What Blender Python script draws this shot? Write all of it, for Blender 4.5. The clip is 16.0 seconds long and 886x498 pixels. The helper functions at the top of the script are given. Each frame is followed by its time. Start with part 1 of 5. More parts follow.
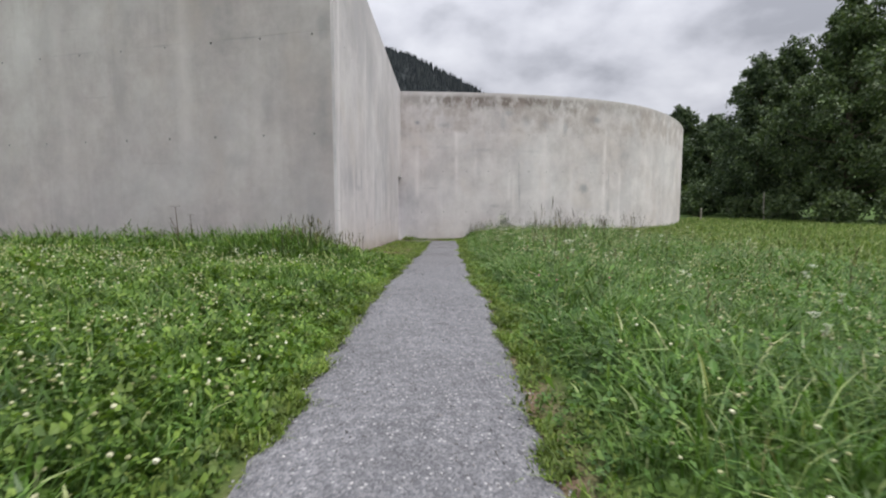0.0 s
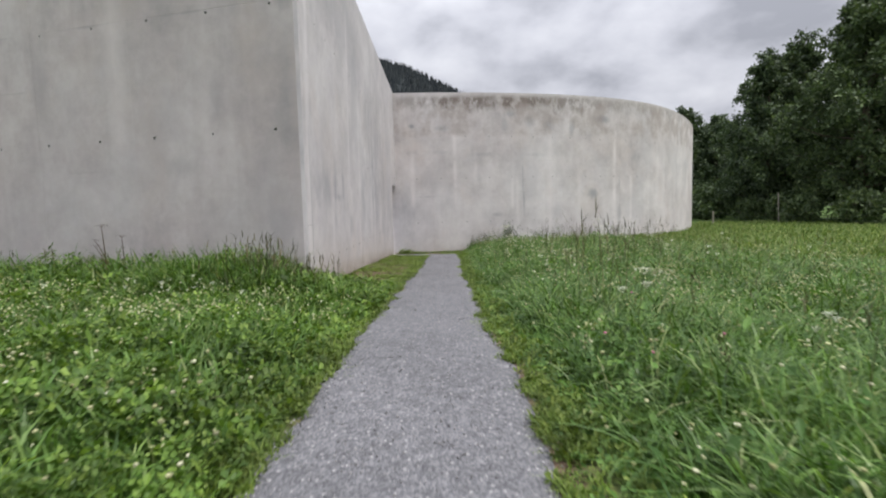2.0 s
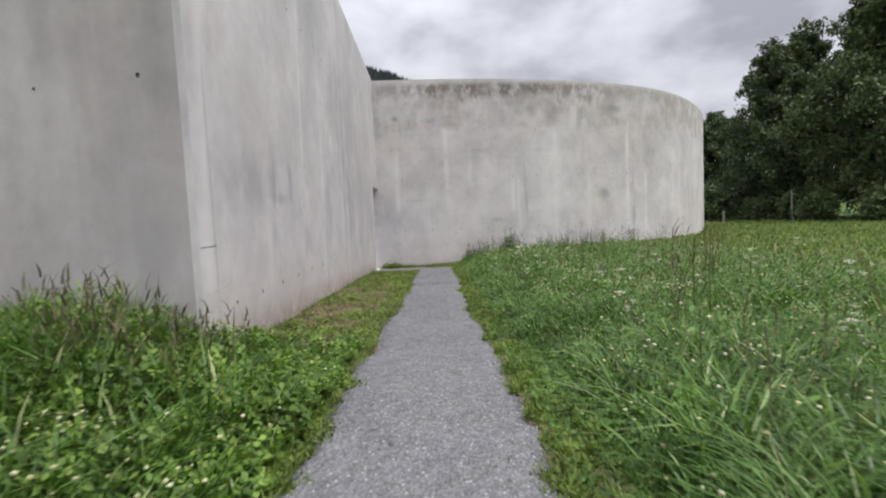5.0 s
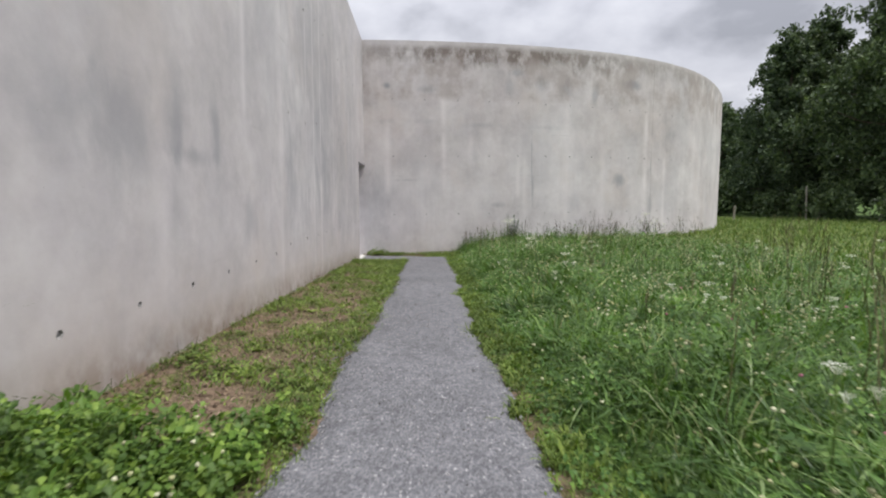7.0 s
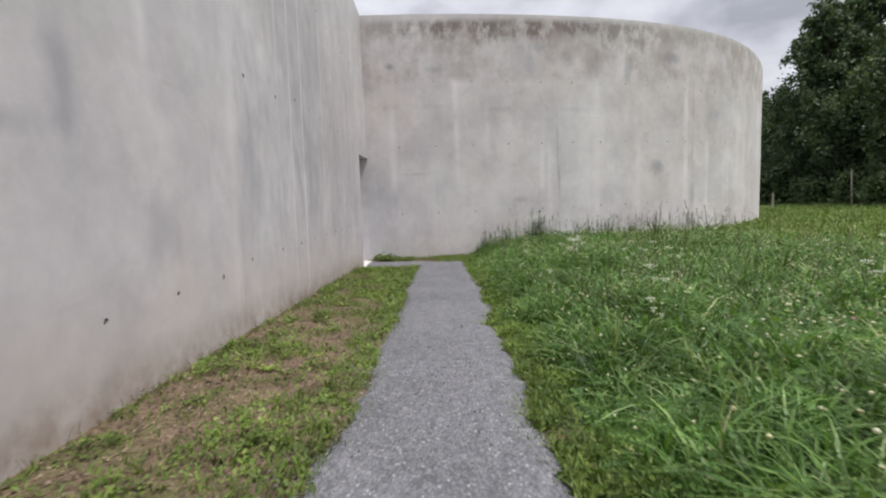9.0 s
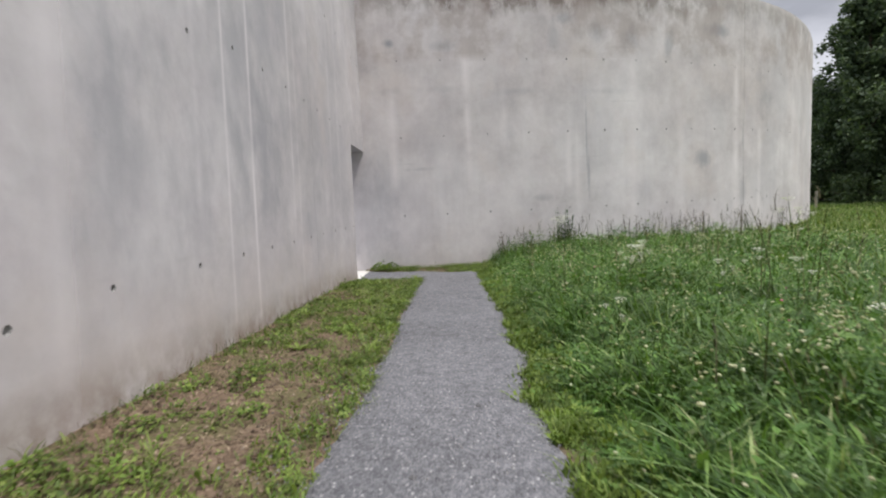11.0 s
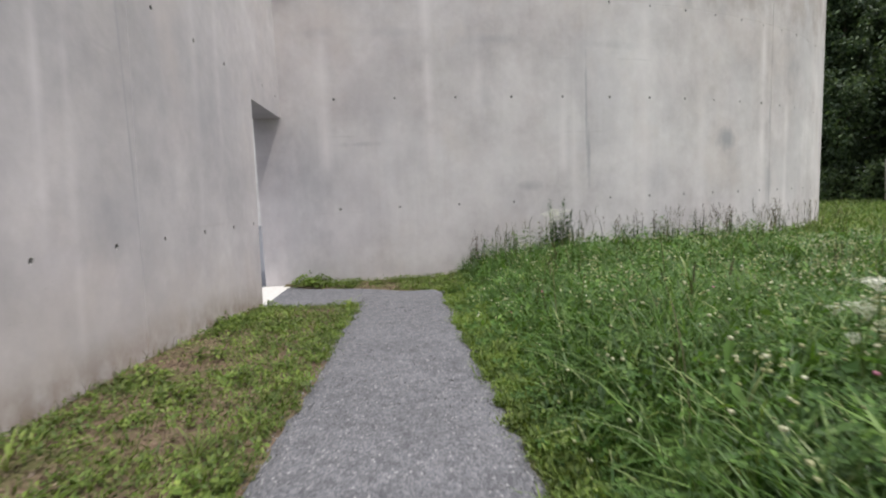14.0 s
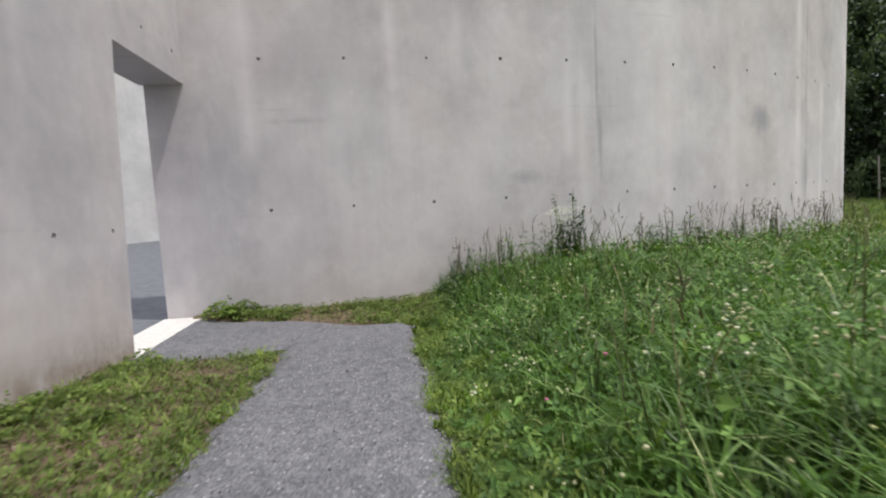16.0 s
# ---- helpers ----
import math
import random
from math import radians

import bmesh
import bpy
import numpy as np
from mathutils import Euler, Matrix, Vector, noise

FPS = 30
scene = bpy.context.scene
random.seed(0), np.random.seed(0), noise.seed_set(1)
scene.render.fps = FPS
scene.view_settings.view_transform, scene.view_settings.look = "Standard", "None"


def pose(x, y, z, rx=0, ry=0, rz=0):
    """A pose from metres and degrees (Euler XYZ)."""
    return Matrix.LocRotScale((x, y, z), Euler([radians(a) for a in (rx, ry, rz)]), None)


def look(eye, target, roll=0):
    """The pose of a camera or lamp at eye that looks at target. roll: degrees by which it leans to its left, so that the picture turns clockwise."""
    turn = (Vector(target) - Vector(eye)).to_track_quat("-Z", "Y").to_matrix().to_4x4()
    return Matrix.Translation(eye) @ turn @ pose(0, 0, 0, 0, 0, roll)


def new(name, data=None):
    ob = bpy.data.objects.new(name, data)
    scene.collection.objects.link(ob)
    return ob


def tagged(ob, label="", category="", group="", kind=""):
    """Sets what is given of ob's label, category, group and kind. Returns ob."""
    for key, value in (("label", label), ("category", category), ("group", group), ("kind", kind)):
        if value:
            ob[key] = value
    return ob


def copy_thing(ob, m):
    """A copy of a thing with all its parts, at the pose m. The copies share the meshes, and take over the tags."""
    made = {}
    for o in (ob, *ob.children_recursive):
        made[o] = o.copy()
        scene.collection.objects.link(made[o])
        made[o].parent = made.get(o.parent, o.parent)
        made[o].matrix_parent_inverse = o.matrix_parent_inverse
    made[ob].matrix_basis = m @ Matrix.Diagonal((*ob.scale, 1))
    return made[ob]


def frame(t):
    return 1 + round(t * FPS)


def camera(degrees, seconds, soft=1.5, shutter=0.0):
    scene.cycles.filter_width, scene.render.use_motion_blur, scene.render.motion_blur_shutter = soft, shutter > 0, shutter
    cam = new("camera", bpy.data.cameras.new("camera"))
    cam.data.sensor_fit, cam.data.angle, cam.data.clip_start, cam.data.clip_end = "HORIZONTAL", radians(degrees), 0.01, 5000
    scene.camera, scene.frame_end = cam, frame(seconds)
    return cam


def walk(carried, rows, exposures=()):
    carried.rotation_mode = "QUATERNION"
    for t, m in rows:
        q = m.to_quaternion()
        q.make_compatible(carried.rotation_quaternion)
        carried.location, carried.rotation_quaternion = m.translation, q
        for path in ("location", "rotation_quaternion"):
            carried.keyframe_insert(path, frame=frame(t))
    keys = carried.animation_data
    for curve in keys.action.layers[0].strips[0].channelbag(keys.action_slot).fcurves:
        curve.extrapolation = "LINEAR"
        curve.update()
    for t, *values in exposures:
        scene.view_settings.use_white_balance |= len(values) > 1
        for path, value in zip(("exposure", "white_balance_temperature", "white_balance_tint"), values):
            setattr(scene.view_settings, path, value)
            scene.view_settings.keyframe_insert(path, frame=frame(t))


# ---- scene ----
SHARP = 2.05
cam = camera(84.2, 16.0, SHARP, 0.4)
PATH = [
    (0, (-0.036, -0.023, 1.412), (-0.04, 1.967, 1.214), -0.1),
    (0.5, (0.031, 0.535, 1.348), (-0.016, 2.526, 1.163), -3.0),
    (1, (0.037, 1.04, 1.411), (0.007, 3.029, 1.202), -0.9),
    (1.5, (0.035, 1.536, 1.37), (0.012, 3.526, 1.172), -1.8),
    (2, (-0.021, 2.154, 1.408), (-0.024, 4.148, 1.248), -1.5),
    (2.5, (-0.07, 2.789, 1.42), (-0.087, 4.785, 1.29), -2.7),
    (3, (-0.065, 3.285, 1.443), (-0.057, 5.28, 1.306), -0.5),
    (3.5, (-0.105, 3.798, 1.426), (-0.098, 5.793, 1.294), -2.3),
    (4, (-0.121, 4.327, 1.449), (-0.114, 6.322, 1.306), -2.2),
    (4.2, (-0.122, 4.573, 1.449), (-0.113, 6.568, 1.315), -2.4),
    (6.3, (-0.105, 7.301, 1.264), (-0.017, 9.291, 1.092), -2.3),
    (6.5, (-0.115, 7.5, 1.271), (-0.031, 9.49, 1.086), -2.0),
    (7, (-0.119, 8.092, 1.313), (-0.045, 10.08, 1.113), -0.5),
    (7.5, (-0.124, 8.621, 1.311), (-0.101, 10.613, 1.133), -1.8),
    (8, (-0.136, 9.208, 1.295), (-0.118, 11.198, 1.092), -2.4),
    (8.5, (-0.151, 9.765, 1.256), (-0.141, 11.753, 1.038), -2.7),
    (9, (-0.139, 10.406, 1.248), (-0.117, 12.395, 1.041), -2.3),
    (9.2, (-0.122, 10.654, 1.226), (-0.11, 12.644, 1.019), -3.2),
    (11.3, (-0.035, 13.254, 1.076), (-0.063, 15.246, 0.9), -2.8),
    (11.5, (-0.051, 13.514, 1.071), (-0.057, 15.507, 0.904), -2.5),
    (12, (-0.011, 14.145, 1.026), (0.041, 16.137, 0.858), -2.0),
    (12.5, (0.182, 14.861, 1.019), (0.25, 16.853, 0.854), -1.1),
    (13, (0.155, 15.49, 0.976), (0.25, 17.478, 0.783), -1.6),
    (13.5, (0.15, 16.048, 0.964), (0.253, 18.033, 0.739), -1.6),
    (14, (0.069, 16.752, 0.918), (0.212, 18.736, 0.709), -2.4),
    (14.5, (0.154, 17.473, 0.891), (0.326, 19.456, 0.699), -1.2),
    (15, (0.203, 18.105, 0.837), (0.393, 20.087, 0.655), -3.0),
    (15.5, (0.226, 18.674, 0.781), (0.461, 20.652, 0.595), -1.4),
    (16, (0.335, 19.38, 0.717), (0.582, 21.357, 0.534), -3.1),
]
walk(cam, [(t, look(eye, target, roll)) for t, eye, target, roll in PATH])

# ---- sky, sun, exposure ----
SUN_WAY = Vector((1.0, -0.46, 2.7)).normalized()
SUN_ELEVATION = math.asin(SUN_WAY.z)
SUN_TURN = math.atan2(SUN_WAY.x, SUN_WAY.y)
SKY_HAZE, CLOUD_GAIN, SUN_POWER = 0.10, 0.94, 3.15
scene.view_settings.exposure = 0.0

sun_data = bpy.data.lights.new("sun", "SUN")
sun_data.energy, sun_data.angle, sun_data.color = SUN_POWER, radians(1.5), (1.0, 0.96, 0.9)
sun = new("sun", sun_data)
sun.matrix_world = look((20, -6, 60), Vector((20, -6, 60)) - SUN_WAY)


def make_world():
    w = bpy.data.worlds.new("cloudy_sky")
    scene.world = w
    w.use_nodes = True
    nt = w.node_tree
    nt.nodes.clear()
    N, L = nt.nodes.new, nt.links.new
    out, bg = N("ShaderNodeOutputWorld"), N("ShaderNodeBackground")
    sky = N("ShaderNodeTexSky")
    sky.sky_type, sky.sun_disc = "NISHITA", False
    sky.sun_elevation, sky.sun_rotation = SUN_ELEVATION, SUN_TURN
    tc = N("ShaderNodeTexCoord")
    sep = N("ShaderNodeSeparateXYZ")
    L(tc.outputs["Generated"], sep.inputs[0])

    def calc(op, a, b):
        m = N("ShaderNodeMath")
        m.operation = op
        for i, v in enumerate((a, b)):
            if isinstance(v, (int, float)):
                m.inputs[i].default_value = v
            else:
                L(v, m.inputs[i])
        return m.outputs[0]

    up = calc("MAXIMUM", sep.outputs[2], 0.0)
    # flat cloud deck seen in perspective
    div = calc("ADD", up, 0.38)
    comb = N("ShaderNodeCombineXYZ")
    L(calc("DIVIDE", sep.outputs[0], div), comb.inputs[0])
    L(calc("DIVIDE", sep.outputs[1], div), comb.inputs[1])
    n1, n2 = N("ShaderNodeTexNoise"), N("ShaderNodeTexNoise")
    for n, s, d, r in ((n1, 3.2, 7, 0.5), (n2, 1.3, 3, 0.5)):
        n.inputs["Scale"].default_value, n.inputs["Detail"].default_value, n.inputs["Roughness"].default_value = s, d, r
        L(comb.outputs[0], n.inputs["Vector"])
    n1.inputs["Distortion"].default_value = 0.1
    both = calc("ADD", calc("MULTIPLY", n1.outputs["Fac"], 0.7), calc("MULTIPLY", n2.outputs["Fac"], 0.3))
    ramp = N("ShaderNodeValToRGB")
    ramp.color_ramp.elements[0].position, ramp.color_ramp.elements[0].color = 0.37, (0.37, 0.385, 0.44, 1)
    ramp.color_ramp.elements[1].position, ramp.color_ramp.elements[1].color = 0.62, (0.75, 0.765, 0.83, 1)
    e = ramp.color_ramp.elements.new(0.49)
    e.color = (0.585, 0.60, 0.67, 1)
    L(both, ramp.inputs[0])
    # an overcast sky is about three times as bright overhead as at the horizon
    grad = calc("MULTIPLY", calc("ADD", calc("MULTIPLY", calc("POWER", up, 1.8), 2.0), 1.0), CLOUD_GAIN)
    gain = N("ShaderNodeVectorMath")
    gain.operation = "SCALE"
    L(ramp.outputs[0], gain.inputs[0])
    L(grad, gain.inputs["Scale"])
    blue = N("ShaderNodeVectorMath")
    blue.operation = "SCALE"
    L(sky.outputs[0], blue.inputs[0])
    blue.inputs["Scale"].default_value = SKY_HAZE
    mix = N("ShaderNodeMix")
    mix.data_type = "RGBA"
    gap = N("ShaderNodeMapRange")
    gap.inputs["From Min"].default_value, gap.inputs["From Max"].default_value = 0.20, 0.30
    L(both, gap.inputs["Value"])
    L(gap.outputs[0], mix.inputs["Factor"])
    L(blue.outputs[0], mix.inputs["A"])
    L(gain.outputs[0], mix.inputs["B"])
    L(mix.outputs["Result"], bg.inputs["Color"])
    L(bg.outputs[0], out.inputs[0])


make_world()

# ---- materials ----


def material(name, rough=0.8, spec=0.3):
    m = bpy.data.materials.new(name)
    m.use_nodes = True
    nt = m.node_tree
    b = nt.nodes["Principled BSDF"]
    b.inputs["Roughness"].default_value = rough
    b.inputs["Specular IOR Level"].default_value = spec
    return m, nt, b


def noise_node(nt, vec, scale, detail=4, rough=0.55, stretch=None):
    if stretch:
        mp = nt.nodes.new("ShaderNodeMapping")
        mp.inputs["Scale"].default_value = stretch
        nt.links.new(vec, mp.inputs["Vector"])
        vec = mp.outputs[0]
    n = nt.nodes.new("ShaderNodeTexNoise")
    n.inputs["Scale"].default_value, n.inputs["Detail"].default_value, n.inputs["Roughness"].default_value = scale, detail, rough
    nt.links.new(vec, n.inputs["Vector"])
    return n.outputs["Fac"]


def ramp_node(nt, fac, stops):
    r = nt.nodes.new("ShaderNodeValToRGB")
    els = r.color_ramp.elements
    while len(els) < len(stops):
        els.new(0.5)
    for el, (p, c) in zip(els, stops):
        el.position = p
        el.color = (*c, 1) if not isinstance(c, (int, float)) else (c, c, c, 1)
    nt.links.new(fac, r.inputs[0])
    return r.outputs[0]


def mix_node(nt, fac, a, b, blend="MIX"):
    m = nt.nodes.new("ShaderNodeMix")
    m.data_type, m.blend_type = "RGBA", blend
    for key, v in (("Factor", fac), ("A", a), ("B", b)):
        if isinstance(v, (int, float)):
            m.inputs[key].default_value = v if key == "Factor" else (v, v, v, 1)
        elif isinstance(v, tuple):
            m.inputs[key].default_value = (*v, 1)
        else:
            nt.links.new(v, m.inputs[key])
    return m.outputs["Result"]


def math_node(nt, op, a, b=0.0):
    m = nt.nodes.new("ShaderNodeMath")
    m.operation = op
    for i, v in enumerate((a, b)):
        if isinstance(v, (int, float)):
            m.inputs[i].default_value = v
        else:
            nt.links.new(v, m.inputs[i])
    return m.outputs[0]


def bump(nt, bsdf, height, strength, distance):
    b = nt.nodes.new("ShaderNodeBump")
    b.inputs["Strength"].default_value, b.inputs["Distance"].default_value = strength, distance
    nt.links.new(height, b.inputs["Height"])
    nt.links.new(b.outputs[0], bsdf.inputs["Normal"])


def range_node(nt, v, a, b, c=0.0, d=1.0):
    r = nt.nodes.new("ShaderNodeMapRange")
    for key, val in (("From Min", a), ("From Max", b), ("To Min", c), ("To Max", d)):
        r.inputs[key].default_value = val
    nt.links.new(v, r.inputs["Value"])
    return r.outputs[0]


def concrete(name, tint, seed, top_stain=0.0, blotch=0.5, panel=1.22, foot=0.0, stains_and_shade=(), pale=(), streak=0.42, lean=0.0, mottle=0.5, rough=0.88, spec=0.25):
    """Board-smooth cast concrete: tone by formwork panel, run-off streaks, blotches, pores; u runs along the wall, v is height."""
    m, nt, b = material(name, rough, spec)
    uv = nt.nodes.new("ShaderNodeUVMap").outputs[0]
    mp = nt.nodes.new("ShaderNodeMapping")
    mp.inputs["Location"].default_value = (seed * 7.3, 0, seed * 3.1)
    nt.links.new(uv, mp.inputs["Vector"])
    v = mp.outputs[0]
    sep = nt.nodes.new("ShaderNodeSeparateXYZ")
    nt.links.new(uv, sep.inputs[0])
    u, h = sep.outputs[0], sep.outputs[1]
    light, dark = tuple(c * 1.10 for c in tint), tuple(c * 0.86 for c in tint)
    col = ramp_node(nt, noise_node(nt, v, 0.7, 5, 0.6), [(0.30, dark), (0.70, light)])
    col = mix_node(nt, 0.8, col, ramp_node(nt, noise_node(nt, v, 0.23, 4, 0.55, (1, 1.2, 1)), [(0.3, 0.38), (0.7, 0.60)]), "OVERLAY")
    # fine mottling
    col = mix_node(nt, 0.45, col, ramp_node(nt, noise_node(nt, v, 5, 7, 0.68), [(0.3, 0.41), (0.7, 0.59)]), "OVERLAY")
    # cloudy grey mottling
    col = mix_node(nt, mottle, col, ramp_node(nt, noise_node(nt, v, 1.7, 6, 0.68, (1.0, 0.8, 1)), [(0.32, (0.405, 0.412, 0.425)), (0.68, (0.585, 0.580, 0.570))]), "OVERLAY")
    # vertical run-off, wide and thin
    wide = noise_node(nt, v, 1.0, 5, 0.62, (1.3, 0.17, 1))
    col = mix_node(nt, streak, col, ramp_node(nt, wide, [(0.3, 0.40), (0.5, 0.5), (0.7, 0.60)]), "OVERLAY")
    thin = noise_node(nt, v, 1.0, 4, 0.6, (7.0, 0.16, 1))
    col = mix_node(nt, math_node(nt, "MULTIPLY", ramp_node(nt, noise_node(nt, v, 0.5, 3), [(0.42, 0.0), (0.64, 1.0)]), streak), col, ramp_node(nt, thin, [(0.34, 0.40), (0.5, 0.5), (0.68, 0.60)]), "OVERLAY")
    # formwork panels, each a shade of its own
    fl = math_node(nt, "FLOOR", math_node(nt, "DIVIDE", math_node(nt, "ADD", u, 0.42), panel * 2))
    wn = nt.nodes.new("ShaderNodeTexWhiteNoise")
    wn.noise_dimensions = "1D"
    nt.links.new(math_node(nt, "ADD", fl, seed * 11.0), wn.inputs["W"])
    col = mix_node(nt, 0.18, col, ramp_node(nt, wn.outputs["Value"], [(0.0, 0.44), (1.0, 0.56)]), "OVERLAY")
    # damp grey blotches and warm rusty ones
    bl = ramp_node(nt, noise_node(nt, v, 0.42, 5, 0.62, (1.3, 0.8, 1)), [(0.48, 0.0), (0.66, 1.0)])
    col = mix_node(nt, math_node(nt, "MULTIPLY", bl, blotch), col, (tint[0] * 0.70, tint[1] * 0.73, tint[2] * 0.77))
    wb = ramp_node(nt, noise_node(nt, v, 0.55, 4, 0.6, (1.0, 0.7, 1.0)), [(0.30, 1.0), (0.45, 0.0)])
    col = mix_node(nt, math_node(nt, "MULTIPLY", wb, 0.35), col, (tint[0] * 1.0, tint[1] * 0.93, tint[2] * 0.86))
    # ragged dark patches: stains, and shade painted in at the doorway jamb
    for u0, h0, ru, rh, amount in stains_and_shade:
        du = math_node(nt, "DIVIDE", math_node(nt, "SUBTRACT", u, u0), ru)
        dh = math_node(nt, "DIVIDE", math_node(nt, "SUBTRACT", h, h0), rh)
        rr = math_node(nt, "SQRT", math_node(nt, "ADD", math_node(nt, "MULTIPLY", du, du), math_node(nt, "MULTIPLY", dh, dh)))
        rr = math_node(nt, "ADD", rr, math_node(nt, "MULTIPLY", math_node(nt, "SUBTRACT", noise_node(nt, v, 2.4, 5, 0.6, (1.2, 0.6, 1)), 0.5), 2.2))
        col = mix_node(nt, math_node(nt, "MULTIPLY", range_node(nt, rr, 1.1, 0.2), amount), col, (tint[0] * 0.50, tint[1] * 0.53, tint[2] * 0.57))
    upright = math_node(nt, "SUBTRACT", u, math_node(nt, "MULTIPLY", h, lean))
    for u0, wide_by, amount, h0, h1 in pale:
        du = math_node(nt, "ABSOLUTE", math_node(nt, "SUBTRACT", upright, u0))
        wob = math_node(nt, "ADD", du, math_node(nt, "MULTIPLY", noise_node(nt, v, 1.5, 4, 0.6, (2, 0.5, 1)), wide_by))
        col = mix_node(nt, math_node(nt, "MULTIPLY", range_node(nt, wob, wide_by * 1.9, wide_by * 0.4), math_node(nt, "MULTIPLY", ramp_node(nt, noise_node(nt, v, 1.1, 3, 0.6, (0.6, 1, 1)), [(0.35, 0.35), (0.6, 1.0)]), math_node(nt, "MULTIPLY", math_node(nt, "MULTIPLY", range_node(nt, h, h0 - 0.3, h0 + 0.3), range_node(nt, h, h1 + 0.4, h1 - 0.4)), amount))), col, tuple(min(1.0, c * 1.32) for c in tint))
    if top_stain:
        # brown weathering under the rim, heaviest over one stretch, with uneven lower edges
        along = math_node(nt, "MULTIPLY", range_node(nt, u, 0.2, 2.4, 0.4, 1.0), range_node(nt, u, 12.0, 7.0, 0.4, 1.0))
        uneven = math_node(nt, "ADD", h, math_node(nt, "MULTIPLY", math_node(nt, "SUBTRACT", noise_node(nt, v, 1.0, 4, 0.6, (1.6, 0.25, 1)), 0.5), 1.5))
        band = math_node(nt, "MULTIPLY", range_node(nt, uneven, 6.25, 6.62), range_node(nt, h, 7.12, 6.92))
        drip = ramp_node(nt, noise_node(nt, v, 1.0, 6, 0.68, (2.2, 1.3, 1)), [(0.38, 0.1), (0.54, 1.0)])
        col = mix_node(nt, math_node(nt, "MULTIPLY", math_node(nt, "MULTIPLY", band, along), math_node(nt, "MULTIPLY", drip, top_stain)), col, (0.175, 0.142, 0.122))
        rim = math_node(nt, "MULTIPLY", range_node(nt, h, 6.75, 6.95), ramp_node(nt, noise_node(nt, v, 3.0, 4, 0.6), [(0.4, 0.2), (0.65, 1.0)]))
        col = mix_node(nt, math_node(nt, "MULTIPLY", rim, top_stain * 0.22), col, (0.30, 0.27, 0.245))
        low = math_node(nt, "MULTIPLY", range_node(nt, h, 5.0, 5.25), range_node(nt, h, 7.1, 6.6))
        patch = ramp_node(nt, noise_node(nt, v, 1.0, 5, 0.62, (0.9, 0.75, 1)), [(0.46, 0.0), (0.60, 1.0)])
        col = mix_node(nt, math_node(nt, "MULTIPLY", math_node(nt, "MULTIPLY", low, patch), top_stain * 0.6), col, (0.34, 0.282, 0.258))
    if foot:
        # splashed soil at the foot of the wall
        sp = math_node(nt, "ADD", math_node(nt, "MULTIPLY", u, -0.052), foot)
        over = math_node(nt, "SUBTRACT", h, sp)
        tan = math_node(nt, "MULTIPLY", range_node(nt, over, 0.9, 0.1), ramp_node(nt, noise_node(nt, v, 1.6, 4, 0.6), [(0.3, 0.3), (0.7, 1.0)]))
        col = mix_node(nt, math_node(nt, "MULTIPLY", tan, 0.5), col, (tint[0] * 0.92, tint[1] * 0.82, tint[2] * 0.70))
        mud = math_node(nt, "MULTIPLY", range_node(nt, over, 0.30, -0.05), ramp_node(nt, noise_node(nt, v, 4, 5, 0.65, (1.2, 0.9, 1)), [(0.35, 0.15), (0.62, 1.0)]))
        col = mix_node(nt, math_node(nt, "MULTIPLY", mud, 0.8), col, (0.23, 0.175, 0.135))
    # faint wavering lines where one pour met the next
    wv = math_node(nt, "ADD", h, math_node(nt, "MULTIPLY", noise_node(nt, v, 0.5, 5, 0.7), 0.16))
    lift = math_node(nt, "ABSOLUTE", math_node(nt, "SUBTRACT", math_node(nt, "FRACT", math_node(nt, "DIVIDE", wv, 1.55)), 0.5))
    lines = math_node(nt, "MULTIPLY", range_node(nt, lift, 0.02, 0.0), ramp_node(nt, noise_node(nt, v, 0.8, 3), [(0.54, 0.0), (0.66, 0.30)]))
    col = mix_node(nt, lines, col, tuple(c * 0.62 for c in tint))
    # pores
    vo = nt.nodes.new("ShaderNodeTexVoronoi")
    vo.inputs["Scale"].default_value = 16
    nt.links.new(v, vo.inputs["Vector"])
    pore = ramp_node(nt, vo.outputs["Distance"], [(0.03, 1.0), (0.075, 0.0)])
    keep = ramp_node(nt, noise_node(nt, v, 2.3, 2), [(0.52, 0.0), (0.6, 1.0)])
    pm = math_node(nt, "MULTIPLY", pore, keep)
    col = mix_node(nt, math_node(nt, "MULTIPLY", pm, 0.5), col, tuple(c * 0.45 for c in tint))
    nt.links.new(col, b.inputs["Base Color"])
    hh = math_node(nt, "SUBTRACT", math_node(nt, "ADD", math_node(nt, "MULTIPLY", noise_node(nt, v, 1.1, 3), 0.8), math_node(nt, "MULTIPLY", noise_node(nt, v, 40, 4), 0.10)), math_node(nt, "MULTIPLY", pm, 0.4))
    bump(nt, b, hh, 0.35, 0.02)
    return m


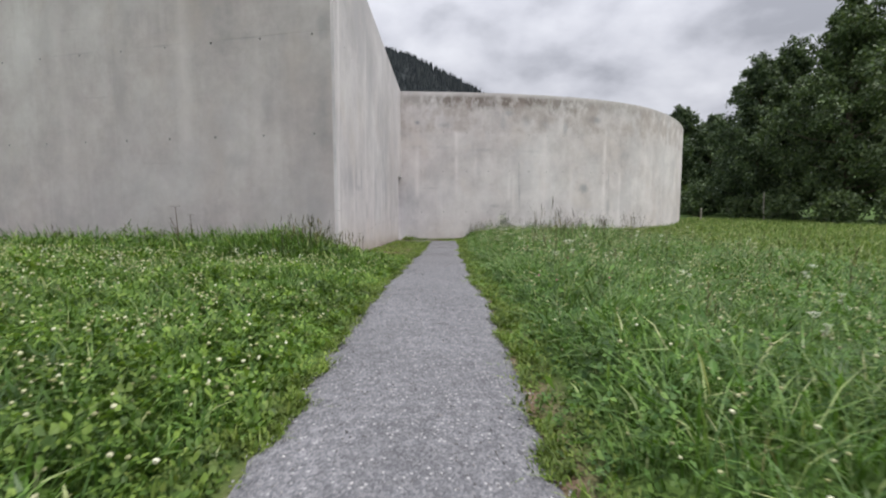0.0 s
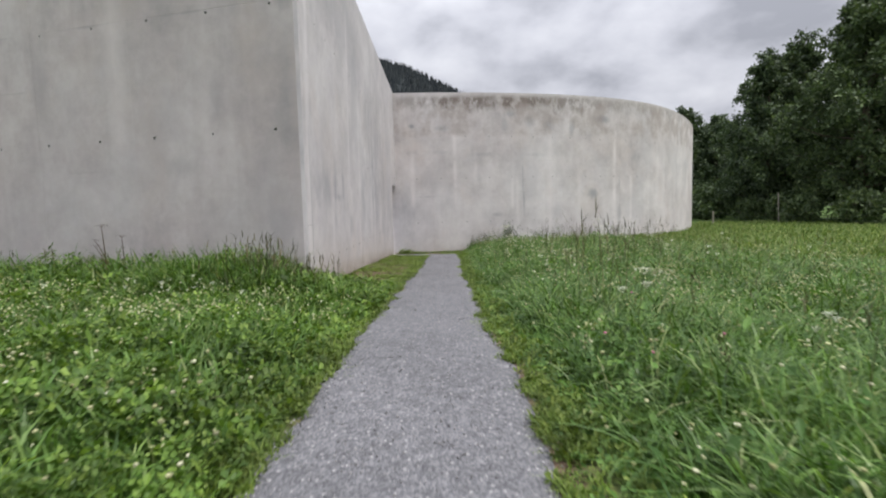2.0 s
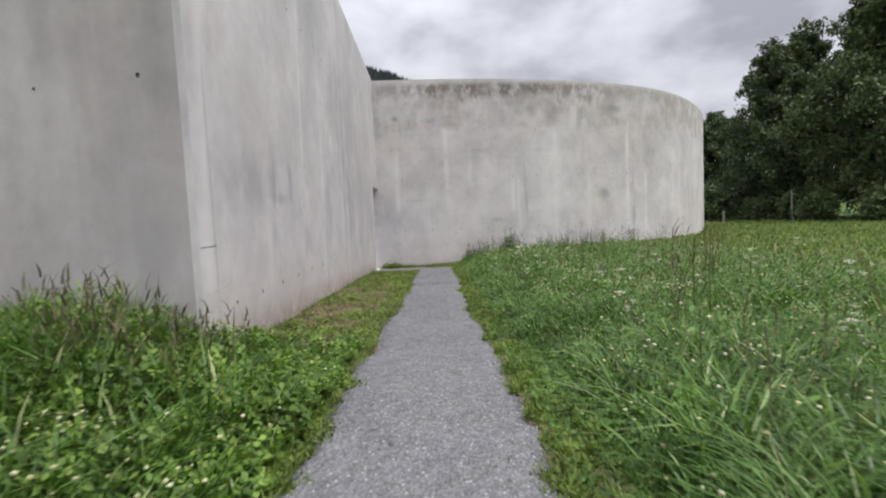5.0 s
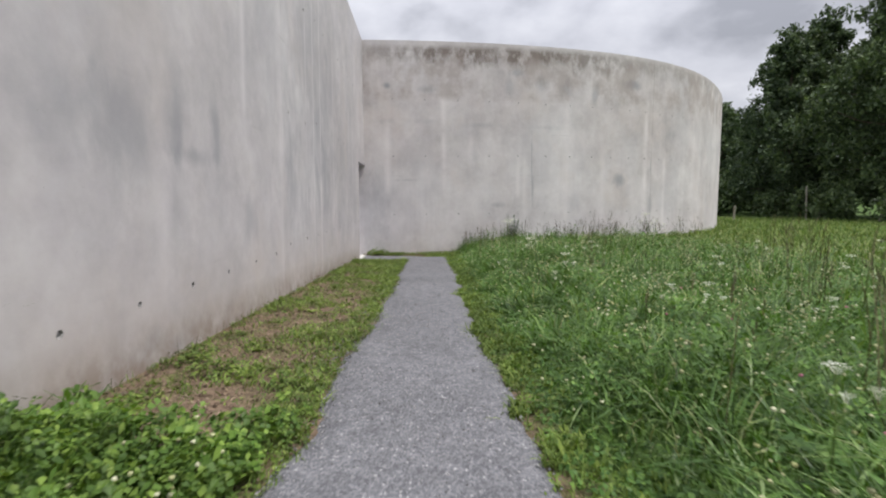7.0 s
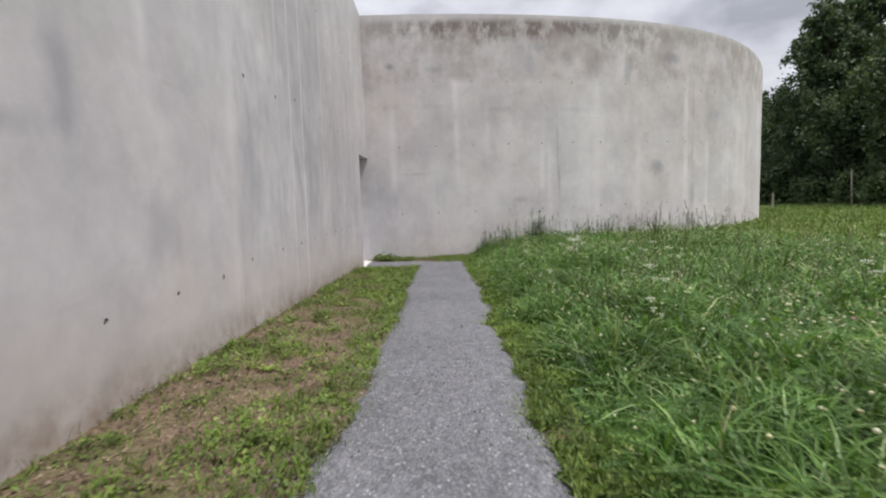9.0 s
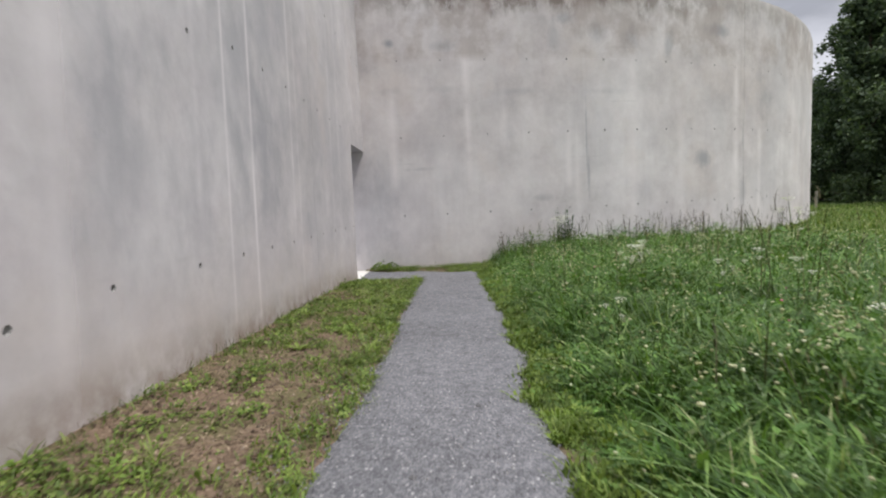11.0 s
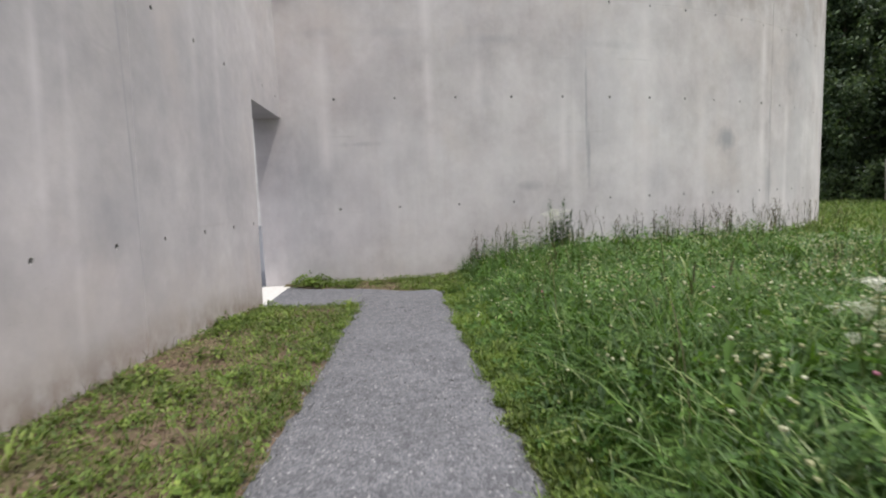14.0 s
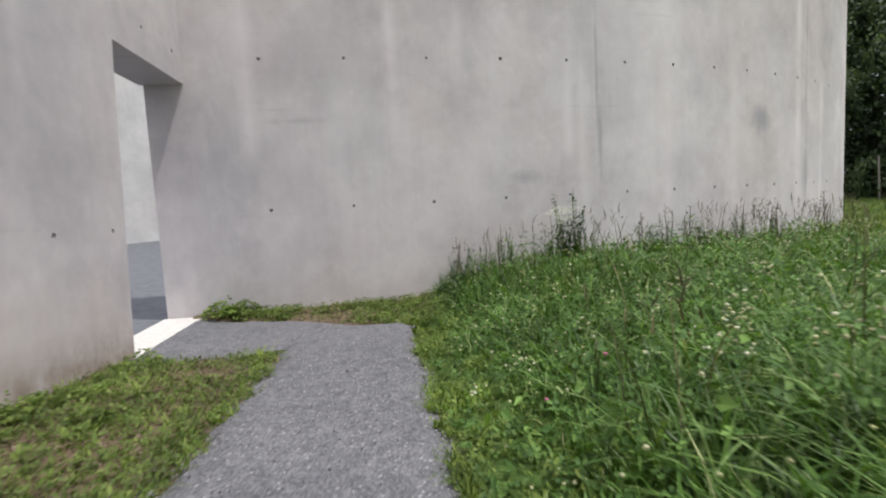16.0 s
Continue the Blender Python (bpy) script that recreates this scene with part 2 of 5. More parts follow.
def plant_mat(name, stops, trans=0.35, rough=0.5, spec=0.3):
    """Thin leaf: every blade or leaf takes a tone of its own."""
    m, nt, b = material(name, rough, spec)
    geo = nt.nodes.new("ShaderNodeNewGeometry")
    col = ramp_node(nt, geo.outputs["Random Per Island"], stops)
    pn = noise_node(nt, geo.outputs["Position"], 0.9, 3)
    col = mix_node(nt, 0.8, col, ramp_node(nt, pn, [(0.3, 0.36), (0.7, 0.64)]), "OVERLAY")
    col = mix_node(nt, 0.9, col, ramp_node(nt, noise_node(nt, geo.outputs["Position"], 4.5, 3), [(0.34, 0.29), (0.66, 0.69)]), "OVERLAY")
    nt.links.new(col, b.inputs["Base Color"])
    tr = nt.nodes.new("ShaderNodeBsdfTranslucent")
    nt.links.new(mix_node(nt, 1.0, col, (1.0, 1.05, 0.55), "MULTIPLY"), tr.inputs["Color"])
    mx = nt.nodes.new("ShaderNodeMixShader")
    mx.inputs[0].default_value = trans
    nt.links.new(b.outputs[0], mx.inputs[1])
    nt.links.new(tr.outputs[0], mx.inputs[2])
    nt.links.new(mx.outputs[0], nt.nodes["Material Output"].inputs[0])
    return m


def plain(name, a, c, scale=20, rough=0.8, spec=0.3, bumpy=0.2, dist=0.01):
    m, nt, b = material(name, rough, spec)
    pos = nt.nodes.new("ShaderNodeNewGeometry").outputs["Position"]
    n = noise_node(nt, pos, scale, 6, 0.6)
    nt.links.new(ramp_node(nt, n, [(0.3, a), (0.7, c)]), b.inputs["Base Color"])
    bump(nt, b, n, bumpy, dist)
    return m


# the first dark patch paints down light bounced from the threshold onto the jamb
M_CURVED = concrete("curved_wall_concrete", (0.634, 0.592, 0.589), 1.0, top_stain=0.9, blotch=0.34, streak=0.28,
                    stains_and_shade=((0.0, 0.4, 0.8, 1.6, 0.3), (0.78, 5.6, 0.16, 0.12, 0.9), (2.3, 5.46, 0.4, 0.18, 0.5), (0.6, 4.28, 0.5, 0.10, 0.2), (2.2, 4.28, 0.7, 0.10, 0.2), (4.4, 4.15, 0.9, 0.12, 0.28), (6.9, 4.1, 0.8, 0.1, 0.2), (5.75, 6.15, 0.35, 0.18, 0.6), (5.45, 5.6, 0.2, 0.5, 0.4),
                            (6.8, 5.85, 0.3, 0.3, 0.45), (7.8, 5.65, 0.3, 0.4, 0.5), (9.15, 5.45, 0.22, 0.6, 0.55), (11.0, 5.98, 0.5, 0.2, 0.75), (10.4, 2.08, 0.33, 0.28, 0.75), (6.40, 2.8, 0.03, 1.2, 0.55), (6.45, 1.7, 0.05, 0.6, 0.6), (5.03, 1.08, 0.35, 0.12, 0.4),
                            (1.4, 2.07, 0.5, 0.06, 0.3), (4.05, 2.9, 0.25, 0.5, 0.3), (12.23, 1.0, 0.2, 0.5, 0.4), (12.2, 2.6, 0.03, 1.4, 0.6), (13.4, 4.0, 0.4, 0.4, 0.35), (0.4, 1.6, 0.5, 1.4, 0.22)),
                    pale=((0.76, 0.12, 0.56, 1.6, 4.4), (2.9, 0.11, 0.56, 1.6, 6.0), (3.95, 0.12, 0.39, 2.6, 4.4), (5.84, 0.10, 0.52, 1.3, 2.9), (6.1, 0.10, 0.35, 0.6, 2.6), (7.9, 0.16, 0.35, 0.2, 5.2), (9.57, 0.14, 0.39, 0.2, 3.4), (11.85, 0.14, 0.66, 0.2, 4.9), (13.1, 0.12, 0.42, 0.0, 3.0)))
# the first dark patch lowers the tone around u 6.5, h 1.4
M_SIDE = concrete("side_wall_concrete", (0.520, 0.486, 0.494), 2.0, blotch=0.42, panel=1.33, foot=0.25, streak=0.08, lean=0.075, mottle=0.55, rough=0.58, spec=0.5,
                  stains_and_shade=((6.5, 1.4, 1.3, 1.3, 0.35), (8.4, 2.6, 2.2, 2.2, 0.32), (13.4, 1.4, 2.2, 2.2, 0.24), (1.25, 1.9, 0.55, 0.35, 0.45), (2.5, 2.1, 0.35, 0.4, 0.4), (2.45, 1.2, 0.3, 0.5, 0.35), (0.55, 2.5, 0.035, 3.0, 0.5), (3.38, 2.05, 0.14, 0.75, 0.6), (2.85, 1.74, 0.5, 0.10, 0.5), (2.55, 1.95, 0.10, 0.35, 0.4), (4.28, 1.1, 0.28, 0.35, 0.5), (1.8, 1.9, 0.5, 0.6, 0.5), (8.5, 2.7, 0.5, 1.0, 0.35), (6.3, 1.8, 0.4, 0.8, 0.35), (9.15, 1.8, 0.38, 1.0, 0.55), (9.5, 1.84, 0.3, 0.5, 0.35),
                          (8.35, 1.7, 0.22, 0.6, 0.45), (10.9, 0.75, 0.3, 0.3, 0.35), (8.6, 4.0, 2.2, 1.6, 0.3), (2.34, 0.08, 0.18, 0.10, 0.6), (1.95, 0.22, 0.22, 0.12, 0.4), (11.36, 1.6, 0.02, 2.4, 0.5), (14.9, 0.1, 0.3, 0.5, 0.18)),
                  pale=((0.30, 0.13, 0.7, -1.0, 7.5), (8.60, 0.042, 1.0, -0.6, 6.8), (7.92, 0.034, 0.9, -0.6, 6.8), (10.15, 0.055, 0.55, 0.8, 5.0), (10.45, 0.05, 0.3, -0.2, 4.0), (12.75, 0.10, 0.3, 0.4, 5.5), (13.5, 0.08, 0.3, 1.5, 6.5), (4.05, 0.09, 0.7, 2.2, 6.0), (2.16, 0.12, 0.5, 0.5, 1.6), (5.6, 0.16, 0.5, 0.2, 5.0), (7.3, 0.06, 0.5, 1.0, 6.0)))
M_FRONT = concrete("front_wall_concrete", (0.560, 0.508, 0.503), 3.0, blotch=0.30, streak=0.3,
                   stains_and_shade=((13.2, 4.80, 0.8, 0.025, 0.35), (10.9, 4.80, 0.6, 0.025, 0.3), (8.4, 4.80, 0.8, 0.025, 0.3), (14.85, 4.95, 0.18, 0.3, 0.45), (14.6, 1.1, 0.3, 0.8, 0.25), (13.5, 3.3, 0.2, 0.5, 0.25), (12.7, 2.3, 0.4, 0.2, 0.25), (9.7, 3.8, 0.25, 0.9, 0.25), (14.8, 3.5, 0.15, 1.0, 0.25)), pale=((11.45, 0.20, 0.6, 2.4, 7.0), (8.05, 0.24, 0.55, 1.2, 6.0), (13.3, 0.14, 0.3, 2.0, 5.0)))
M_COURT = concrete("court_wall_concrete", (0.62, 0.61, 0.60), 4.0, blotch=0.2)
# darker grey than the wall face, for tie holes and the corner joint
M_HOLE = plain("tie_hole_grey", (0.19, 0.182, 0.176), (0.34, 0.33, 0.32), 60)
M_STONE = plain("pale_threshold_stone", (0.52, 0.50, 0.47), (0.66, 0.64, 0.61), 14, 0.7, 0.3, 0.1, 0.003)
M_ASPHALT = plain("court_asphalt", (0.10, 0.105, 0.12), (0.155, 0.16, 0.175), 6, 0.85, 0.3, 0.3, 0.004)
M_BARK = plain("bark", (0.05, 0.04, 0.03), (0.13, 0.105, 0.08), 9, 0.9, 0.2, 0.6, 0.03)
M_POST = plain("weathered_post_wood", (0.20, 0.18, 0.15), (0.36, 0.33, 0.28), 12, 0.9, 0.2, 0.4, 0.01)


def ground_material():
    m, nt, b = material("meadow_soil", 0.95, 0.15)
    pos = nt.nodes.new("ShaderNodeNewGeometry").outputs["Position"]
    at = nt.nodes.new("ShaderNodeAttribute")
    at.attribute_name = "bare"
    n1, n2 = noise_node(nt, pos, 2.2, 6, 0.65), noise_node(nt, pos, 38, 5, 0.7)
    soil = ramp_node(nt, n2, [(0.28, (0.075, 0.051, 0.034)), (0.5, (0.168, 0.119, 0.083)), (0.75, (0.29, 0.218, 0.158))])
    moss = ramp_node(nt, n2, [(0.3, (0.055, 0.065, 0.02)), (0.7, (0.13, 0.14, 0.05))])
    soil = mix_node(nt, 0.8, soil, ramp_node(nt, noise_node(nt, pos, 11, 4, 0.6), [(0.32, 0.30), (0.68, 0.62)]), "OVERLAY")
    strip = mix_node(nt, ramp_node(nt, n1, [(0.46, 0.0), (0.62, 0.7)]), soil, moss)
    green = ramp_node(nt, noise_node(nt, pos, 0.35, 7, 0.7), [(0.3, (0.045, 0.084, 0.019)), (0.7, (0.085, 0.138, 0.034))])
    col = mix_node(nt, at.outputs["Fac"], green, strip)
    nt.links.new(col, b.inputs["Base Color"])
    bump(nt, b, math_node(nt, "ADD", n2, n1), 0.6, 0.02)
    return m


def gravel_material():
    m, nt, b = material("fine_grey_gravel", 0.9, 0.25)
    pos = nt.nodes.new("ShaderNodeNewGeometry").outputs["Position"]
    vo = nt.nodes.new("ShaderNodeTexVoronoi")
    vo.inputs["Scale"].default_value = 85
    nt.links.new(pos, vo.inputs["Vector"])
    grain = ramp_node(nt, math_node(nt, "MULTIPLY", vo.outputs["Color"], 1.0), [(0.1, (0.092, 0.093, 0.102)), (0.5, (0.142, 0.142, 0.153)), (0.9, (0.225, 0.222, 0.232))])
    big = noise_node(nt, pos, 1.3, 5, 0.6)
    col = mix_node(nt, 0.8, grain, ramp_node(nt, big, [(0.3, 0.42), (0.7, 0.57)]), "OVERLAY")
    mid = noise_node(nt, pos, 11, 4, 0.6)
    col = mix_node(nt, 0.8, col, ramp_node(nt, mid, [(0.3, 0.37), (0.7, 0.62)]), "OVERLAY")
    # scattered paler stones
    st = nt.nodes.new("ShaderNodeTexVoronoi")
    st.inputs["Scale"].default_value = 26
    nt.links.new(pos, st.inputs["Vector"])
    few = math_node(nt, "MULTIPLY", ramp_node(nt, st.outputs["Color"], [(0.54, 0.0), (0.58, 1.0)]), ramp_node(nt, st.outputs["Distance"], [(0.16, 1.0), (0.26, 0.0)]))
    col = mix_node(nt, math_node(nt, "MULTIPLY", few, 0.8), col, (0.40, 0.395, 0.395))
    nt.links.new(col, b.inputs["Base Color"])
    hgt = math_node(nt, "ADD", math_node(nt, "MULTIPLY", vo.outputs["Distance"], -0.6), math_node(nt, "MULTIPLY", mid, 0.6))
    bump(nt, b, hgt, 0.8, 0.012)
    return m


M_GROUND = ground_material()
M_GRAVEL = gravel_material()
M_GRASS = plant_mat("meadow_grass_blades", [(0.0, (0.042, 0.092, 0.018)), (0.40, (0.080, 0.162, 0.030)), (0.75, (0.126, 0.224, 0.046)), (0.94, (0.21, 0.30, 0.095)), (1.0, (0.38, 0.40, 0.20))], 0.34, 0.46, 0.36)
M_TUFT = plant_mat("broad_grass_blades", [(0.0, (0.048, 0.108, 0.023)), (0.5, (0.090, 0.174, 0.038)), (0.85, (0.17, 0.27, 0.085)), (1.0, (0.32, 0.40, 0.19))], 0.36, 0.42, 0.42)
M_FAR = plant_mat("far_meadow_blades", [(0.0, (0.064, 0.112, 0.022)), (0.5, (0.125, 0.192, 0.040)), (0.85, (0.23, 0.29, 0.10)), (1.0, (0.36, 0.37, 0.19))], 0.34, 0.6, 0.25)
M_CLOVER = plant_mat("clover_leaves", [(0.0, (0.044, 0.102, 0.022)), (0.6, (0.092, 0.180, 0.040)), (1.0, (0.165, 0.275, 0.062))], 0.34, 0.55, 0.3)
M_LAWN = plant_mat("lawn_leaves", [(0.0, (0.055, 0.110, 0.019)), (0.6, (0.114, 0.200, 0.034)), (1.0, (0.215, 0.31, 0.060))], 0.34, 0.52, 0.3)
M_LITTER = plant_mat("dry_brown_litter", [(0.0, (0.055, 0.037, 0.025)), (0.4, (0.17, 0.12, 0.083)), (0.8, (0.24, 0.18, 0.125)), (1.0, (0.40, 0.32, 0.23))], 0.1, 0.85, 0.15)
M_EDGE = plant_mat("low_edge_weeds", [(0.0, (0.078, 0.126, 0.024)), (0.6, (0.138, 0.205, 0.040)), (1.0, (0.225, 0.285, 0.068))], 0.3)
M_DRY = plant_mat("dry_grass_stalks", [(0.0, (0.055, 0.058, 0.026)), (0.5, (0.095, 0.092, 0.045)), (1.0, (0.19, 0.165, 0.09))], 0.15, 0.8)
M_STRAW = plant_mat("pale_straw", [(0.0, (0.22, 0.20, 0.10)), (1.0, (0.42, 0.39, 0.22))], 0.2, 0.7)
M_WHITE = plant_mat("cream_clover_heads", [(0.0, (0.27, 0.28, 0.12)), (0.5, (0.43, 0.43, 0.24)), (1.0, (0.66, 0.65, 0.48))], 0.2, 0.8)
M_PINK = plant_mat("pink_clover_heads", [(0.0, (0.42, 0.12, 0.20)), (1.0, (0.62, 0.25, 0.36))], 0.2, 0.8)
M_UMBEL = plant_mat("white_umbel_florets", [(0.0, (0.60, 0.61, 0.50)), (1.0, (0.80, 0.80, 0.73))], 0.25, 0.8)
M_DEAD = plant_mat("dead_brown_stem", [(0.0, (0.05, 0.035, 0.022)), (1.0, (0.12, 0.085, 0.05))], 0.05, 0.9)
M_STEM = plant_mat("green_stem", [(0.0, (0.06, 0.11, 0.025)), (1.0, (0.11, 0.16, 0.04))], 0.1, 0.7)
M_LEAF_A = plant_mat("tree_leaves_dark", [(0.0, (0.038, 0.060, 0.034)), (0.6, (0.070, 0.106, 0.052)), (1.0, (0.14, 0.19, 0.09))], 0.25, 0.55)
M_LEAF_B = plant_mat("tree_leaves_light", [(0.0, (0.046, 0.070, 0.034)), (0.6, (0.080, 0.120, 0.052)), (1.0, (0.15, 0.20, 0.085))], 0.25, 0.55)
# blue of the distant haze is mixed into the needle colour
M_NEEDLE = plant_mat("haze_blue_conifers", [(0.0, (0.016, 0.021, 0.026)), (1.0, (0.034, 0.042, 0.044))], 0.0, 0.9)
M_CLOD = plant_mat("dry_soil_clods", [(0.0, (0.07, 0.05, 0.036)), (0.7, (0.15, 0.11, 0.08)), (1.0, (0.27, 0.215, 0.165))], 0.0, 0.95, 0.1)
M_PEBBLE = plant_mat("loose_pebbles", [(0.0, (0.10, 0.098, 0.102)), (0.7, (0.19, 0.185, 0.19)), (1.0, (0.38, 0.37, 0.37))], 0.0, 0.85)

# ---- mesh helpers ----


def mesh_from(name, verts, faces, mats, uvs=None, smooth=False, index=None):
    """A mesh from arrays. faces: list of index tuples, or an array with one row a face."""
    me = bpy.data.meshes.new(name)
    if isinstance(faces, np.ndarray):
        v = np.asarray(verts, np.float32)
        n, k = faces.shape
        me.vertices.add(len(v))
        me.vertices.foreach_set("co", v.ravel())
        me.loops.add(n * k)
        me.loops.foreach_set("vertex_index", faces.astype(np.int32).ravel())
        me.polygons.add(n)
        me.polygons.foreach_set("loop_start", np.arange(0, n * k, k, dtype=np.int32))
        me.polygons.foreach_set("loop_total", np.full(n, k, np.int32))
        me.update(calc_edges=True)
    else:
        me.from_pydata([tuple(p) for p in verts], [], faces)
    for m in mats:
        me.materials.append(m)
    if index is not None:
        me.polygons.foreach_set("material_index", np.asarray(index, np.int32))
    if uvs is not None:
        layer = me.uv_layers.new(name="UVMap")
        vi = np.empty(len(me.loops), np.int32)
        me.loops.foreach_get("vertex_index", vi)
        layer.data.foreach_set("uv", np.asarray(uvs, np.float32)[vi].ravel())
    me.polygons.foreach_set("use_smooth", np.full(len(me.polygons), smooth))
    me.validate()
    return me


def part(name, bm, mat, parent, label=""):
    me = bpy.data.meshes.new(name)
    bm.to_mesh(me)
    bm.free()
    me.materials.append(mat)
    ob = new(name, me)
    ob.parent = parent
    if label:
        tagged(ob, label)
    return ob


def value_noise(x, y, seed=0):
    """Smooth noise in 0 to 1 on arrays."""
    x, y = np.asarray(x, float), np.asarray(y, float)
    xi, yi = np.floor(x).astype(np.int64), np.floor(y).astype(np.int64)
    fx, fy = x - xi, y - yi
    fx, fy = fx * fx * (3 - 2 * fx), fy * fy * (3 - 2 * fy)

    def h(a, b):
        n = (a * 374761393 + b * 668265263 + seed * 982451653) & 0x7FFFFFFF
        n = ((n ^ (n >> 13)) * 1274126177) & 0x7FFFFFFF
        return ((n ^ (n >> 16)) & 0xFFFF) / 65535.0

    a, b, c, d = h(xi, yi), h(xi + 1, yi), h(xi, yi + 1), h(xi + 1, yi + 1)
    return (a * (1 - fx) + b * fx) * (1 - fy) + (c * (1 - fx) + d * fx) * fy


def step(a, b, v):
    t = np.clip((np.asarray(v, float) - a) / (b - a), 0, 1)
    return t * t * (3 - 2 * t)


# ---- plan ----
TOP = 7.25
CORNER = (-2.24, 9.97)          # start of the side wall's line
EDGE = (-2.266, 10.15)          # where the front wall ends at the side wall
FRONT_WAY = (-0.970, 0.243)     # the front wall runs away to the west
SIDE_END = (-2.36, 27.085)


def side_x(y):
    return CORNER[0] + (np.asarray(y, float) - CORNER[1]) / (SIDE_END[1] - CORNER[1]) * (SIDE_END[0] - CORNER[0])


def front_y(x):
    return EDGE[1] - 0.2505 * (np.asarray(x, float) - EDGE[0])


def path_z(y):
    y = np.asarray(y, float)
    return 0.24 - 0.049 * np.clip(y - 6, 0, 18.6) - 0.010 * step(3, 8, y) - 0.03 * step(24, 26, y)


def path_left(y):
    y = np.asarray(y, float)
    return -0.91 + 0.20 * step(5, 20, y) + 0.05 * (value_noise(y * 4.3, 0 * y, 5) - 0.5) + 0.10 * (value_noise(y * 1.1, 0 * y, 8) - 0.5) + 0.05 * (value_noise(y * 9, 0 * y, 6) - 0.5)


def path_right(y):
    y = np.asarray(y, float)
    return 0.47 + 0.15 * step(14, 20, y) + 0.05 * (value_noise(y * 4.1, 0 * y, 15) - 0.5) + 0.10 * (value_noise(y * 1.3, 0 * y, 18) - 0.5) + 0.05 * (value_noise(y * 9.7, 0 * y, 16) - 0.5)


# the curved wall: bends more and more, then less
BEND = (0.026, 0.0257, 0.0326, 0.0505, 0.0696, 0.0719, 0.0358, 0.03)
ARC_STEP, ARC_START, ARC_LONG = 0.05, -0.66, 34.0
arc_s = np.arange(ARC_START, ARC_LONG, ARC_STEP)
arc_k = np.where(arc_s < 0, 0.0, np.interp(arc_s, np.linspace(0, 22, 8), BEND))
arc_t = np.cumsum(arc_k) * ARC_STEP - 0.0173
arc_x = -2.3 + ARC_START + np.cumsum(np.cos(arc_t)) * ARC_STEP
arc_y = 27.09 + np.cumsum(np.sin(arc_t)) * ARC_STEP


def curved_y(x):
    return np.interp(x, arc_x, arc_y)


def ground_z(x, y):
    x, y = np.asarray(x, float), np.asarray(y, float)
    p = path_z(y)
    far = np.clip(0.10 - 0.017 * y, -0.42, 0.12)
    right = p + (far - p) * step(0.6, 3.6, x)
    right = right + 0.10 * np.exp(-((x - 1.9) / 0.9) ** 2) * step(24.5, 20, y)
    left = p + 0.10 * step(-0.9, -2.6, x) + 0.10 * step(-3, -8, x)
    strip = p + 0.09 * step(-0.9, -2.2, x) * step(24.5, 21, y)
    left = left + (strip - left) * step(8.5, 11, y)
    z = np.where(x > 0, right, left)
    near = step(60, 30, np.hypot(x, y - 12))
    z = z + near * 0.035 * (value_noise(x * 1.4, y * 1.4, 3) - 0.5) * np.where((x > -0.9) & (x < 0.7), 0.2, 1.0)
    z = z - 0.06 * step(24.25, 24.55, y) * ((x > -3.0) & (x < 0.95) & (y < 27.0 - 1.72 * np.clip((x + 2.37) / 2.98, 0, 1) ** 0.9)) - 0.03 * ((x > path_left(np.minimum(y, 24)) + 0.05) & (x < path_right(np.minimum(y, 24)) - 0.05) & (y < 25))
    z = z - 0.05 * step(24.25, 24.55, y) * ((x > -3.0) & (x < 0.95) & (y < 27.4))
    # inside the walled court
    inside = (x < -2.62) & (y > front_y(x) + 0.3)
    z = np.where(inside & (y < 70) & (x > -40), -1.1, z)
    behind = (x > -2.7) & (x < 15) & (y > curved_y(x) + 0.3) & (y < 45)
    z = np.where(behind, -0.9, z)
    return z


# ---- ground and path ----


def build_ground():
    out = np.geomspace(1, 160, 26)[1:] * 15
    xs = np.concatenate([-14 - out[::-1], np.arange(-14, 20.01, 0.25), 20 + out])
    ys = np.concatenate([-4 - out[::-1], np.arange(-4, 34.01, 0.25), 34 + out])
    X, Y = np.meshgrid(xs, ys)
    Z = ground_z(X, Y)
    V = np.stack([X.ravel(), Y.ravel(), Z.ravel()], 1)
    nx, ny = len(xs), len(ys)
    i = (np.arange(ny - 1)[:, None] * nx + np.arange(nx - 1)[None]).ravel()
    F = np.stack([i, i + 1, i + 1 + nx, i + nx], 1)
    me = mesh_from("ground", V, F, [M_GROUND], smooth=True)
    bare = step(9.6, 10.6, Y) * step(-0.5, -0.8, X) * (X > -2.7)
    bare = np.maximum(bare, step(25.6, 26.0, Y) * step(1.6, 0.8, X) * (X > -2.7))
    bare = np.maximum(bare, ((X > -0.95) & (X < 0.55) & (Y < 27)) * 1.0)
    at = me.attributes.new("bare", "FLOAT", "POINT")
    at.data.foreach_set("value", bare.ravel().astype(np.float32))
    tagged(new("ground", me), "grassy meadow ground sloping gently to the walls", "ground", kind="structure")


